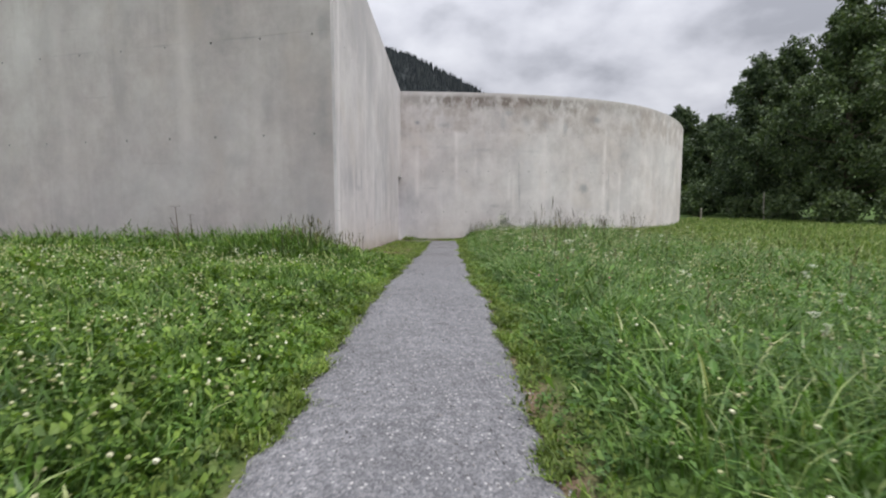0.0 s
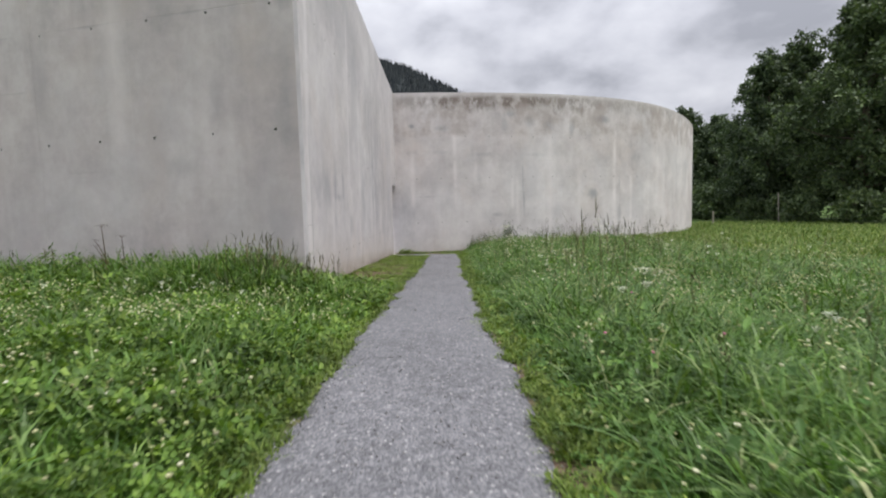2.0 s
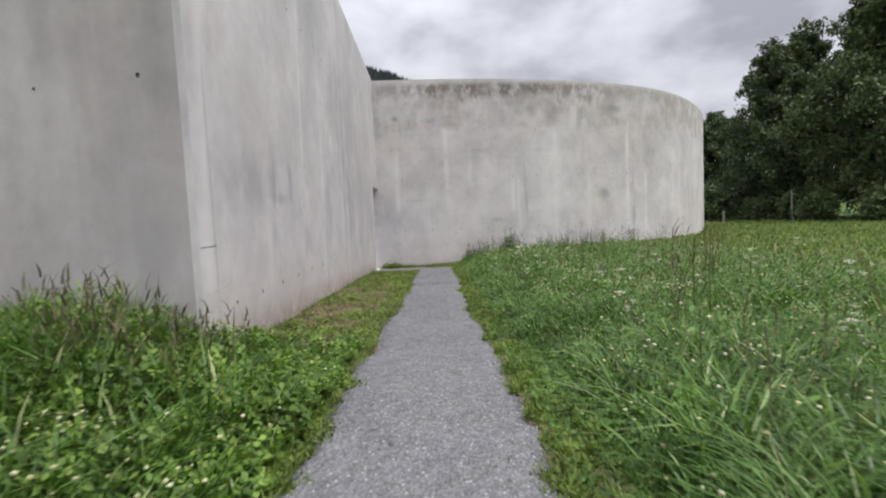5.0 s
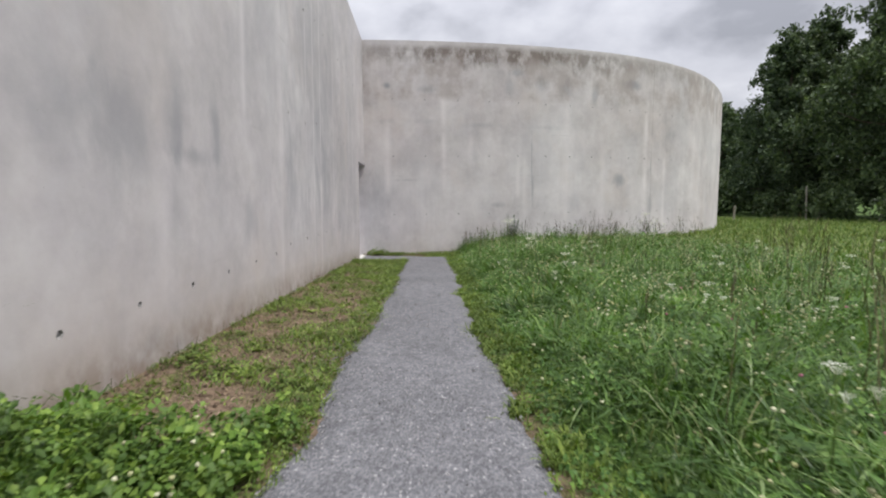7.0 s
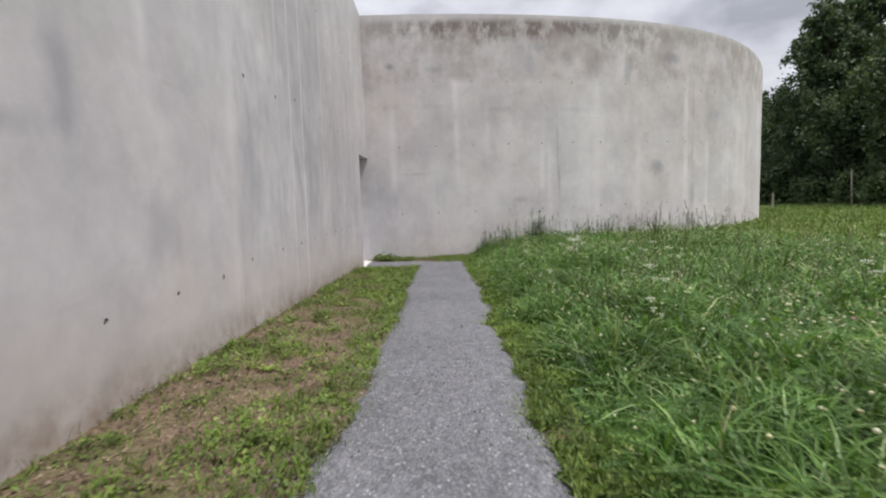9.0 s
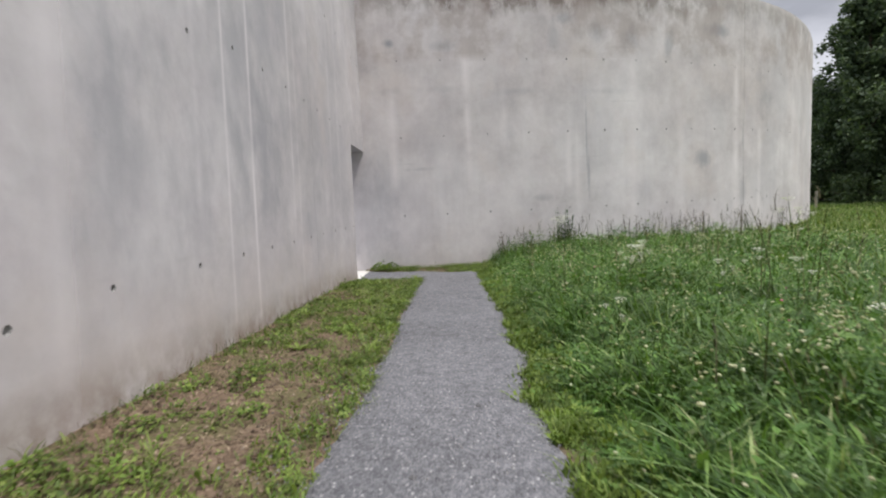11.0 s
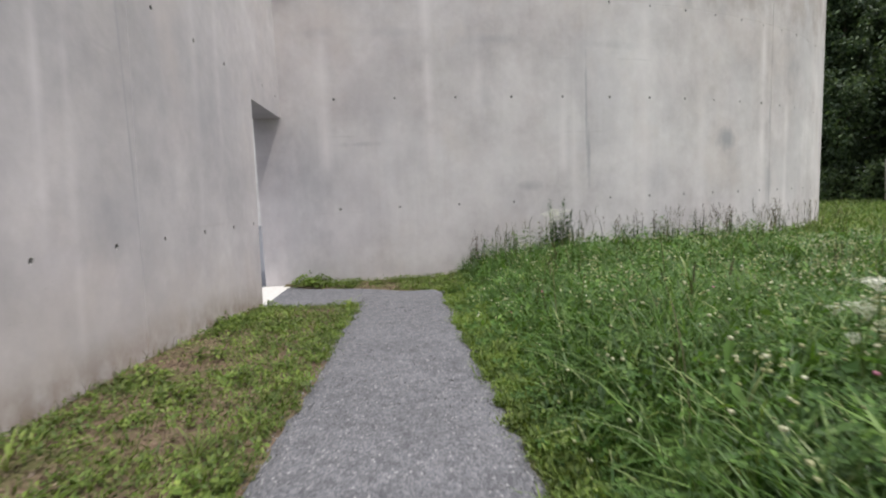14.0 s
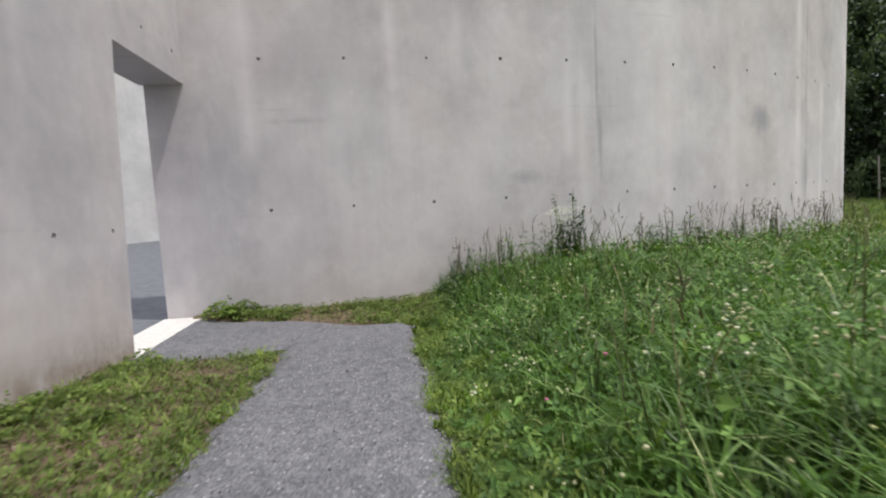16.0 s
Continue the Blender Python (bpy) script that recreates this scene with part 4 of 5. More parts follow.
def leaf_arrays(x, y, z, size, count=3, tilt=0.35, narrow=0.85):
    """Leaves of `count` leaflets each, folded a little along the middle."""
    n = len(x)
    a0 = RNG.uniform(0, 2 * np.pi, n)
    VV, FF, off = [], [], 0
    tx, ty = RNG.normal(0, tilt, n), RNG.normal(0, tilt, n)
    for k in range(count):
        a = a0 + 2 * np.pi * k / count + RNG.normal(0, 0.15, n)
        c, s = np.cos(a), np.sin(a)
        loc = [(0.05, 0, 0), (0.6, narrow * 0.5, 0.12), (1.0, 0, 0.02), (0.6, -narrow * 0.5, 0.12)]
        P = []
        for u, v, w in loc:
            lx, ly = (u * c - v * s) * size, (u * s + v * c) * size
            P.append(np.stack([x + lx, y + ly, z + w * size + lx * tx + ly * ty], 1))
        V = np.stack(P, 1).reshape(-1, 3)
        b = np.arange(n) * 4 + off
        FF += [np.stack([b, b + 1, b + 2], 1), np.stack([b, b + 2, b + 3], 1)]
        off += len(V)
        VV.append(V)
    return np.concatenate(VV), np.concatenate(FF)


def head_arrays(x, y, z, r):
    """Small rounded heads or stones: eight faces each, squashed and turned by chance."""
    n = len(x)
    turn, flat = RNG.uniform(0, 1.6, n), RNG.uniform(0.7, 1.0, n)
    ring = [np.stack([x, y, z - r * 0.8], 1)]
    for k in range(4):
        a = np.pi * k / 2 + turn
        q = r * RNG.uniform(0.8, 1.2, n)
        ring.append(np.stack([x + q * np.cos(a), y + q * np.sin(a), z + r * RNG.uniform(-0.2, 0.2, n)], 1))
    ring.append(np.stack([x, y, z + r * flat], 1))
    V = np.stack(ring, 1).reshape(-1, 3)
    b = np.arange(n) * 6
    F = []
    for k in range(4):
        q = (k + 1) % 4
        F += [np.stack([b, b + 1 + q, b + 1 + k], 1), np.stack([b + 1 + k, b + 1 + q, b + 5], 1)]
    return V, np.concatenate(F)


def bloom_arrays(x, y, z, r):
    """Round flower heads: two rings of five and two poles, a little uneven."""
    n = len(x)
    turn = RNG.uniform(0, 1.3, n)
    rows = [np.stack([x, y, z - r * 0.8], 1)]
    for up, out in ((-0.35, 0.85), (0.35, 0.9)):
        for k in range(5):
            a = 2 * np.pi * (k + 0.5 * (up > 0)) / 5 + turn
            q = r * out * RNG.uniform(0.75, 1.2, n)
            rows.append(np.stack([x + q * np.cos(a), y + q * np.sin(a), z + r * (up + RNG.uniform(-0.15, 0.15, n))], 1))
    rows.append(np.stack([x, y, z + r * RNG.uniform(0.7, 0.95, n)], 1))
    b = np.arange(n) * 12
    F = []
    for k in range(5):
        q = (k + 1) % 5
        F += [np.stack([b, b + 1 + q, b + 1 + k], 1), np.stack([b + 1 + k, b + 1 + q, b + 6 + k], 1), np.stack([b + 1 + q, b + 6 + q, b + 6 + k], 1), np.stack([b + 6 + k, b + 6 + q, b + 11], 1)]
    return np.stack(rows, 1).reshape(-1, 3), np.concatenate(F)


def join(parts):
    VV, FF, off = [], [], 0
    for V, F in parts:
        VV.append(V)
        FF.append(F + off)
        off += len(V)
    return np.concatenate(VV), np.concatenate(FF)


def stuff(name, parts, mat, label, category):
    V, F = join(parts)
    return tagged(new(name, mesh_from(name, V, F, [mat])), label, category, kind="stuff")


def on_right(x, y, gap=0.0):
    return (x > path_right(np.minimum(y, 25)) + gap + 0.35 * step(24.3, 26.8, y)) & (y < curved_y(x) - 0.03)


def on_left(x, y, gap=0.0):
    end = np.where(x > -2.22, 10.2 + 0.9 * value_noise(x * 2.5, 0 * x, 87), front_y(x) - 0.02)
    return (x < path_left(y) - gap) & (y < end)


def on_strip(x, y, gap=0.0):
    return (x < path_left(np.minimum(y, 24)) - gap) & (x > side_x(y) + 0.01) & (y > front_y(x) - 0.3) & (y < 24.40)


def right_height(x, y):
    """Sward height east of the path: low at the edge, tall and patchy further in."""
    e = x - path_right(np.minimum(y, 25))
    patch = value_noise(x * 0.9, y * 0.9, 71)
    fine = value_noise(x * 3.1, y * 3.1, 73)
    weedy = 0.30 * np.exp(-(((x - 2.9) / 0.6) ** 2 + ((y - 26.7) / 0.5) ** 2)) + (0.03 + 0.17 * value_noise(x * 1.5, 0 * x, 74)) * np.exp(-((y - curved_y(x) + 0.4) / 0.6) ** 2) * step(1.0, 2.2, x)
    return (0.05 + 0.34 * step(0.10, 0.70, e - 0.22 * step(19, 23, y))) * (0.26 + 0.75 * patch + 0.70 * fine) + weedy


def build_right_meadow():
    near, far = [], []
    for x0, x1, y0, y1, d, w, segs, per, tr in ((0.4, 3.6, 0.4, 28, 82, 0.0115, 3, 11, 0.085), (3.6, 9, 1.5, 30.5, 30, 0.016, 3, 11, 0.12), (7.5, 34, 4, 62, 9, 0.026, 2, 9, 0.25)):
        # tufts, each leaning its own way, and single blades between them
        cx, cy = scatter(x0, x1, y0, y1, d)
        lush = RNG.uniform(0.55, 1.4, len(cx)) * (0.7 + 0.6 * value_noise(cx * 0.45, cy * 0.45, 170))
        way = RNG.uniform(0, 2 * np.pi, len(cx))
        broad = RNG.uniform(0.6, 1.6, len(cx))
        i = np.repeat(np.arange(len(cx)), RNG.integers(per // 2, per * 3 // 2, len(cx)))
        x, y = cx[i] + RNG.normal(0, tr, len(i)), cy[i] + RNG.normal(0, tr, len(i))
        fade = step(y0 - 0.2, y0 + 2.0, y)
        if x0 == 3.6:
            fade = fade * step(9.2, 7.0, x)
        if x0 > 7:
            fade = fade * step(7.2, 9.5, x) * step(34, 26, x) * step(62, 50, y) * step(0.40, 0.75, y / np.maximum(x, 1))
        fade = fade * (1 - 0.42 * step(19, 22.5, y) * step(4.5, 3.0, x))
        k = on_right(x, y, 0.06) & (RNG.uniform(0, 1, len(x)) < fade)
        if x0 > 7:
            k &= (y < curved_y(x) - 0.05) | (x > 16)
        x, y, i = x[k], y[k], i[k]
        h = np.minimum(0.46, 0.85 * right_height(x, y) * lush[i]) * RNG.uniform(0.45, 1.2, len(x))
        if x0 > 7:
            h *= 0.8
        az = way[i] + RNG.normal(0, 1.3, len(x))
        (far if x0 > 7 else near).append(blade_arrays(x, y, h, w * broad[i] * RNG.uniform(0.7, 1.3, len(x)), RNG.uniform(0.3, 1.5, len(x)), segs, az))
    stuff("meadow_grass", near, M_GRASS, "tall arching green meadow grass beside the path", "grass")
    stuff("far_meadow_grass", far, M_FAR, "pale yellow-green meadow grass reaching to the trees", "grass")
    # clumps of long, broad, arching blades
    parts = []
    for x0, x1, y0, y1, d in ((0.8, 4.5, 0.8, 26.4, 24.0), (4.5, 10, 2.5, 27, 8.0)):
        cx, cy = scatter(x0, x1, y0, y1, d)
        k = RNG.uniform(0, 1, len(cx)) < step(0.22, 0.55, value_noise(cx * 0.9, cy * 0.9, 175)) * (1 - 0.4 * step(23, 26, cy))
        cx, cy = cx[k], cy[k]
        big = RNG.uniform(0.7, 1.3, len(cx))
        i = np.repeat(np.arange(len(cx)), RNG.integers(6, 15, len(cx)))
        az = RNG.uniform(0, 2 * np.pi, len(i))
        r = np.abs(RNG.normal(0, 0.07, len(i)))
        x, y = cx[i] + r * np.cos(az), cy[i] + r * np.sin(az)
        k = on_right(x, y, 0.2)
        x, y, i, az = x[k], y[k], i[k], az[k]
        h = (0.14 + 0.62 * right_height(x, y)) * big[i] * RNG.uniform(0.5, 1.05, len(x)) * step(0.1, 0.6, x - path_right(np.minimum(y, 25)) + 0.2)
        h = np.minimum(h, 0.31)
        parts.append(blade_arrays(x, y, h, 0.0105 * big[i] * RNG.uniform(0.6, 1.3, len(x)), RNG.uniform(0.5, 2.2, len(x)), 5, az + RNG.normal(0, 0.5, len(x))))
    stuff("broad_grass_tufts", parts, M_TUFT, "clumps of long broad arching grass blades", "grass")
    # clover and broad leaves between the blades
    parts = []
    for x0, x1, y0, y1, d, s in ((0.4, 3.4, 0.4, 28, 420, 0.030), (3.4, 9.5, 1.5, 29, 110, 0.046)):
        x, y = scatter(x0, x1, y0, y1, d)
        k = on_right(x, y, 0.03) & (RNG.uniform(0, 1, len(x)) < step(9.5, 7, x) * step(y0 - 0.2, y0 + 1.5, y)) & (RNG.uniform(0, 1, len(x)) < 1.0 + 0.5 * step(19, 22.5, y) + 0.8 * step(0.9, 0.3, x - path_right(np.minimum(y, 25))) - 1.6 * value_noise(x * 0.9, y * 0.9, 72))
        x, y = x[k], y[k]
        z = ground_z(x, y) + right_height(x, y) * RNG.uniform(0.25, 0.95, len(x))
        parts.append(leaf_arrays(x, y, z, s * RNG.uniform(0.5, 1.4, len(x)), 3, 0.45, 0.75))
    # broad single leaves, dock and plantain
    x, y = scatter(0.6, 4.5, 0.5, 27, 45)
    k = on_right(x, y, 0.1) & (value_noise(x * 1.3, y * 1.3, 77) > 0.5)
    x, y = x[k], y[k]
    parts.append(leaf_arrays(x, y, ground_z(x, y) + right_height(x, y) * RNG.uniform(0.3, 0.95, len(x)), RNG.uniform(0.04, 0.10, len(x)), 1, 0.6, 0.5))
    stuff("meadow_clover", parts, M_CLOVER, "clover and herb leaves among the meadow grass", "clover")
    # low yellow-green verge weeds along both edges
    parts = []
    for side, count, end in ((1, 25000, 26.5), (-1, 18000, 24.4)):
        y = RNG.uniform(0.3, end, count)
        yy = np.minimum(y, 25)
        e = np.abs(RNG.normal(0, 0.17, count)) * (1 + 0.9 * step(19, 23, y) * (side > 0)) - 0.03
        e -= 0.09 * step(0.55, 0.9, value_noise(y * 2.3, 0 * y, 55 + side)) + 0.07 * step(0.6, 0.9, value_noise(y * 6.1, 0 * y, 65 + side))
        x = path_right(yy) + e + 0.35 * step(24.3, 26.8, y) if side > 0 else path_left(yy) - e
        k = (y < curved_y(x) - 0.05) & (RNG.uniform(0, 1, count) < 0.15 + 1.1 * step(0.30, 0.65, value_noise(x * 5, y * 5, 57)))
        k &= (side > 0) | (y < 10) | (RNG.uniform(0, 1, count) < 0.33)
        x, y, e = x[k], y[k], e[k]
        z = ground_z(x, y) + 0.015 + RNG.uniform(0, 0.10, len(y)) * step(0, 0.25, e) * (0.3 + value_noise(x * 4, y * 4, 58))
        parts.append(leaf_arrays(x, y, z, np.where((y > 10) & (x < 0), 0.018, 0.025) * RNG.uniform(0.4, 1.6, len(y)), 3, 0.8, 0.55))
        q = RNG.uniform(0, 1, len(x)) < 0.8
        parts.append(blade_arrays(x[q], y[q], RNG.uniform(0.03, 0.13, q.sum()), 0.006 * RNG.uniform(0.6, 1.5, q.sum()), RNG.uniform(0.3, 1.6, q.sum())))
    stuff("verge_weeds", parts, M_EDGE, "low yellow-green weeds creeping over the path edges", "weeds")


def build_left_meadow():
    parts, blades = [], []
    for x0, x1, y0, y1, d, s, bd in ((-4.5, -0.8, 0.3, 11.1, 980, 0.036, 1050), (-14, -4.5, 1.5, 13, 330, 0.052, 240)):
        x, y = scatter(x0, x1, y0, y1, d)
        k = on_left(x, y, 0.05) & (RNG.uniform(0, 1, len(x)) < step(-14, -9, x) * step(y0 - 0.2, y0 + 1.8, y)) & (RNG.uniform(0, 1, len(x)) < 0.25 + 1.1 * step(0.25, 0.6, value_noise(x * 4.2, y * 4.2, 84)))
        x, y = x[k], y[k]
        tall = (0.06 + 0.13 * step(0.1, 0.7, path_left(y) - x)) * (0.15 + 0.8 * value_noise(x * 1.1, y * 1.1, 81) + 1.2 * value_noise(x * 4.2, y * 4.2, 84)) + 0.40 * step(2.6, 0.3, front_y(x) - y) * (0.4 + 0.9 * value_noise(x * 2.1, y * 2.1, 86)) * (1 - 0.8 * step(8.5, 9.6, y) * step(-2.7, -2.1, x))
        z = ground_z(x, y) + tall * RNG.uniform(0.2, 1.0, len(x))
        parts.append(leaf_arrays(x, y, z, s * RNG.uniform(0.5, 1.5, len(x)), 3, 0.6, 0.75))
        x, y = scatter(x0, x1, y0, y1, bd)
        k = on_left(x, y, 0.12) & (RNG.uniform(0, 1, len(x)) < step(-14, -9, x) * step(y0 - 0.2, y0 + 1.8, y)) & (RNG.uniform(0, 1, len(x)) < 0.25 + value_noise(x * 1.7, y * 1.7, 83) + 0.4 * step(2.4, 0.6, front_y(x) - y) * step(-2.2, -3.2, x) - 0.35 * step(-2.6, -1.8, x) * step(6.5, 8, y))
        x, y = x[k], y[k]
        h = (0.21 + 0.38 * step(2.6, 0.5, front_y(x) - y)) * RNG.uniform(0.5, 1.7, len(x)) * (0.4 + 0.6 * step(0.1, 0.8, path_left(y) - x)) * (1 - 0.68 * step(8.5, 9.6, y) * step(-2.7, -2.1, x))
        blades.append(blade_arrays(x, y, h, s * 0.42 * RNG.uniform(0.6, 1.6, len(x)), RNG.uniform(0.2, 1.3, len(x))))
    x, y = scatter(-2.5, -0.9, 7.8, 10.9, 1000)
    k = on_left(x, y, 0.03) & (RNG.uniform(0, 1, len(x)) < step(7.8, 8.8, y))
    x, y = x[k], y[k]
    parts.append(leaf_arrays(x, y, ground_z(x, y) + RNG.uniform(0.05, 0.19, len(x)) * (0.6 + 0.7 * value_noise(x * 3, y * 3, 88)), 0.036 * RNG.uniform(0.6, 1.4, len(x)), 3, 0.35, 0.85))
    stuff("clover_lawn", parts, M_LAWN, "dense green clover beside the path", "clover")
    stuff("lawn_grass", blades, M_GRASS, "green grass blades standing among the clover", "grass")


def build_strip():
    x, y = scatter(-2.4, -0.6, 9.6, 24.5, 900)
    green = value_noise(x * 2.2, y * 2.2, 91) * 0.6 + value_noise(x * 0.9, y * 0.6, 92) * 0.5 + 0.03 * step(17, 23, y) + 0.35 * step(0.4, 0.05, path_left(y) - x)
    k = on_strip(x, y, 0.0) & (RNG.uniform(0, 1, len(x)) < 0.05 + 0.55 * step(0.58, 0.74, green))
    x, y = x[k], y[k]
    a = leaf_arrays(x, y, ground_z(x, y) + RNG.uniform(0.008, 0.045, len(x)), 0.025 * RNG.uniform(0.5, 1.6, len(x)), 3, 0.6, 0.6)
    x, y = scatter(-2.4, -0.6, 9.6, 24.5, 1000)
    green = value_noise(x * 2.2, y * 2.2, 91) * 0.6 + value_noise(x * 0.9, y * 0.6, 92) * 0.5 + 0.03 * step(17, 23, y) + 0.5 * step(0.15, 0.02, x - side_x(y))
    k = on_strip(x, y, 0.03) & (RNG.uniform(0, 1, len(x)) < 0.08 + 0.6 * step(0.50, 0.68, green))
    x, y = x[k], y[k]
    b = blade_arrays(x, y, RNG.uniform(0.03, 0.10, len(x)), 0.007 * RNG.uniform(0.6, 1.6, len(x)), RNG.uniform(0.3, 1.3, len(x)))
    stuff("strip_weeds", [a, b], M_EDGE, "sparse low weeds on bare brown soil by the wall", "weeds")
    # dry litter on the soil
    x, y = scatter(-2.35, -0.8, 9.8, 24.3, 900)
    k = on_strip(x, y, 0.1)
    x, y = x[k], y[k]
    d = blade_arrays(x, y, RNG.uniform(0.006, 0.018, len(x)), 0.008 * RNG.uniform(0.5, 1.6, len(x)), RNG.uniform(2, 4.5, len(x)), 2, z=ground_z(x, y) + 0.006)
    # thin dry stalks along the wall foot
    y2 = RNG.uniform(10.0, 24.4, 380)
    x2 = side_x(y2) + RNG.uniform(0.01, 0.10, len(y2))
    e = blade_arrays(x2, y2, RNG.uniform(0.04, 0.17, len(x2)), 0.004 * RNG.uniform(0.6, 1.4, len(x2)), RNG.uniform(0.1, 0.7, len(x2)))
    stuff("soil_litter", [d], M_LITTER, "pale brown dead leaves and straw on the soil", "litter")
    stuff("dry_stalks", [e], M_DRY, "thin dry brown stalks along the wall foot", "grass")
    # foot of the curved wall
    x, y = scatter(-2.2, 1.4, 25.2, 27.05, 900)
    lim = 26.95 - 1.72 * np.clip((x + 2.37) / 2.98, 0, 1) ** 0.9
    k = (y > lim + 0.03) & (y < curved_y(x) - 0.02) & (RNG.uniform(0, 1, len(x)) < 0.15 + 0.8 * step(0.4, 0.7, value_noise(x * 1.6, y * 2.2, 96)))
    x, y = x[k], y[k]
    f = leaf_arrays(x, y, ground_z(x, y) + RNG.uniform(0.01, 0.10, len(x)), 0.022 * RNG.uniform(0.6, 1.5, len(x)), 3, 0.4)
    g = blade_arrays(x, y, RNG.uniform(0.04, 0.14, len(x)), 0.007 * RNG.uniform(0.6, 1.5, len(x)), RNG.uniform(0.3, 1.2, len(x)))
    stuff("wall_foot_weeds", [f, g], M_EDGE, "low weeds on soil at the curved wall's foot", "weeds")


def build_flowers():
    # cream clover heads
    sets = []
    x, y = scatter(-10, -0.95, 0.5, 10.8, 56)
    k = on_left(x, y, 0.12) & (RNG.uniform(0, 1, len(x)) < step(0.40, 0.75, value_noise(x * 0.7, y * 0.7, 101) + 0.25 * step(-2, -4.5, x)))
    x, y = x[k], y[k]
    sets.append(bloom_arrays(x, y, ground_z(x, y) + RNG.uniform(0.15, 0.36, len(x)), RNG.uniform(0.006, 0.015, len(x)) * (1 + 0.25 * step(-3.5, -6, x))))
    x, y = scatter(0.7, 9, 0.5, 27.5, 22)
    k = on_right(x, y, 0.15)
    x, y = x[k], y[k]
    sets.append(bloom_arrays(x, y, ground_z(x, y) + right_height(x, y) * RNG.uniform(0.7, 1.1, len(x)), RNG.uniform(0.007, 0.015, len(x))))
    # small flat clusters
    cx, cy = scatter(0.8, 8.5, 0.8, 26.5, 1.4)
    i = np.repeat(np.arange(len(cx)), RNG.integers(4, 14, len(cx)))
    x, y = cx[i] + RNG.normal(0, 0.05, len(i)), cy[i] + RNG.normal(0, 0.05, len(i))
    k = on_right(x, y, 0.2)
    x, y, i = x[k], y[k], i[k]
    sets.append(bloom_arrays(x, y, ground_z(cx[i], cy[i]) + right_height(cx[i], cy[i]) * 1.1 + RNG.uniform(0, 0.10, len(x)), RNG.uniform(0.005, 0.012, len(x))))
    cx, cy = scatter(-8, -1.6, 2, 10, 1.1)
    i = np.repeat(np.arange(len(cx)), RNG.integers(8, 30, len(cx)))
    x, y = cx[i] + RNG.normal(0, 0.09, len(i)), cy[i] + RNG.normal(0, 0.07, len(i))
    k = on_left(x, y, 0.3)
    x, y = x[k], y[k]
    sets.append(bloom_arrays(x, y, ground_z(x, y) + RNG.uniform(0.2, 0.34, len(x)), RNG.uniform(0.006, 0.013, len(x))))
    # dense cream plumes
    cx = np.array([2.1, 2.35, 2.0, 2.6, 3.3, 3.6, 2.2, 4.2, 5.0, 3.9, 1.7, 2.9, 5.6, 6.4])
    cy = np.array([12.7, 13.0, 13.3, 12.9, 9.6, 9.9, 18.8, 16.0, 12.0, 7.6, 15.1, 20.5, 19.0, 22.2])
    cx = np.append(cx, RNG.uniform(1.6, 7.5, 22))
    cy = np.append(cy, RNG.uniform(4.5, 22, 22))
    i = np.repeat(np.arange(len(cx)), 34)
    up = RNG.uniform(0, 1, len(i))
    x, y = cx[i] + RNG.normal(0, 0.09, len(i)) * (1.2 - up), cy[i] + RNG.normal(0, 0.09, len(i)) * (1.2 - up)
    sets.append(bloom_arrays(x, y, ground_z(cx[i], cy[i]) + 0.30 + 0.32 * up, RNG.uniform(0.005, 0.012, len(x))))
    # white clover by the wall corner
    x, y = scatter(-2.3, -0.95, 8.2, 10.6, 55)
    k = on_left(x, y, 0.1)
    x, y = x[k], y[k]
    sets.append(bloom_arrays(x, y, ground_z(x, y) + RNG.uniform(0.10, 0.20, len(x)), RNG.uniform(0.009, 0.016, len(x))))
    stuff("clover_flowers", sets, M_WHITE, "small round cream clover flower heads", "flowers")
    x, y = scatter(0.9, 4, 0.8, 22, 0.35)
    k = on_right(x, y, 0.3)
    x, y = x[k], y[k]
    stuff("pink_clover_flowers", [bloom_arrays(x, y, ground_z(x, y) + right_height(x, y) * 1.0, RNG.uniform(0.009, 0.014, len(x)))], M_PINK, "scattered pink clover flower heads in the grass", "flowers")


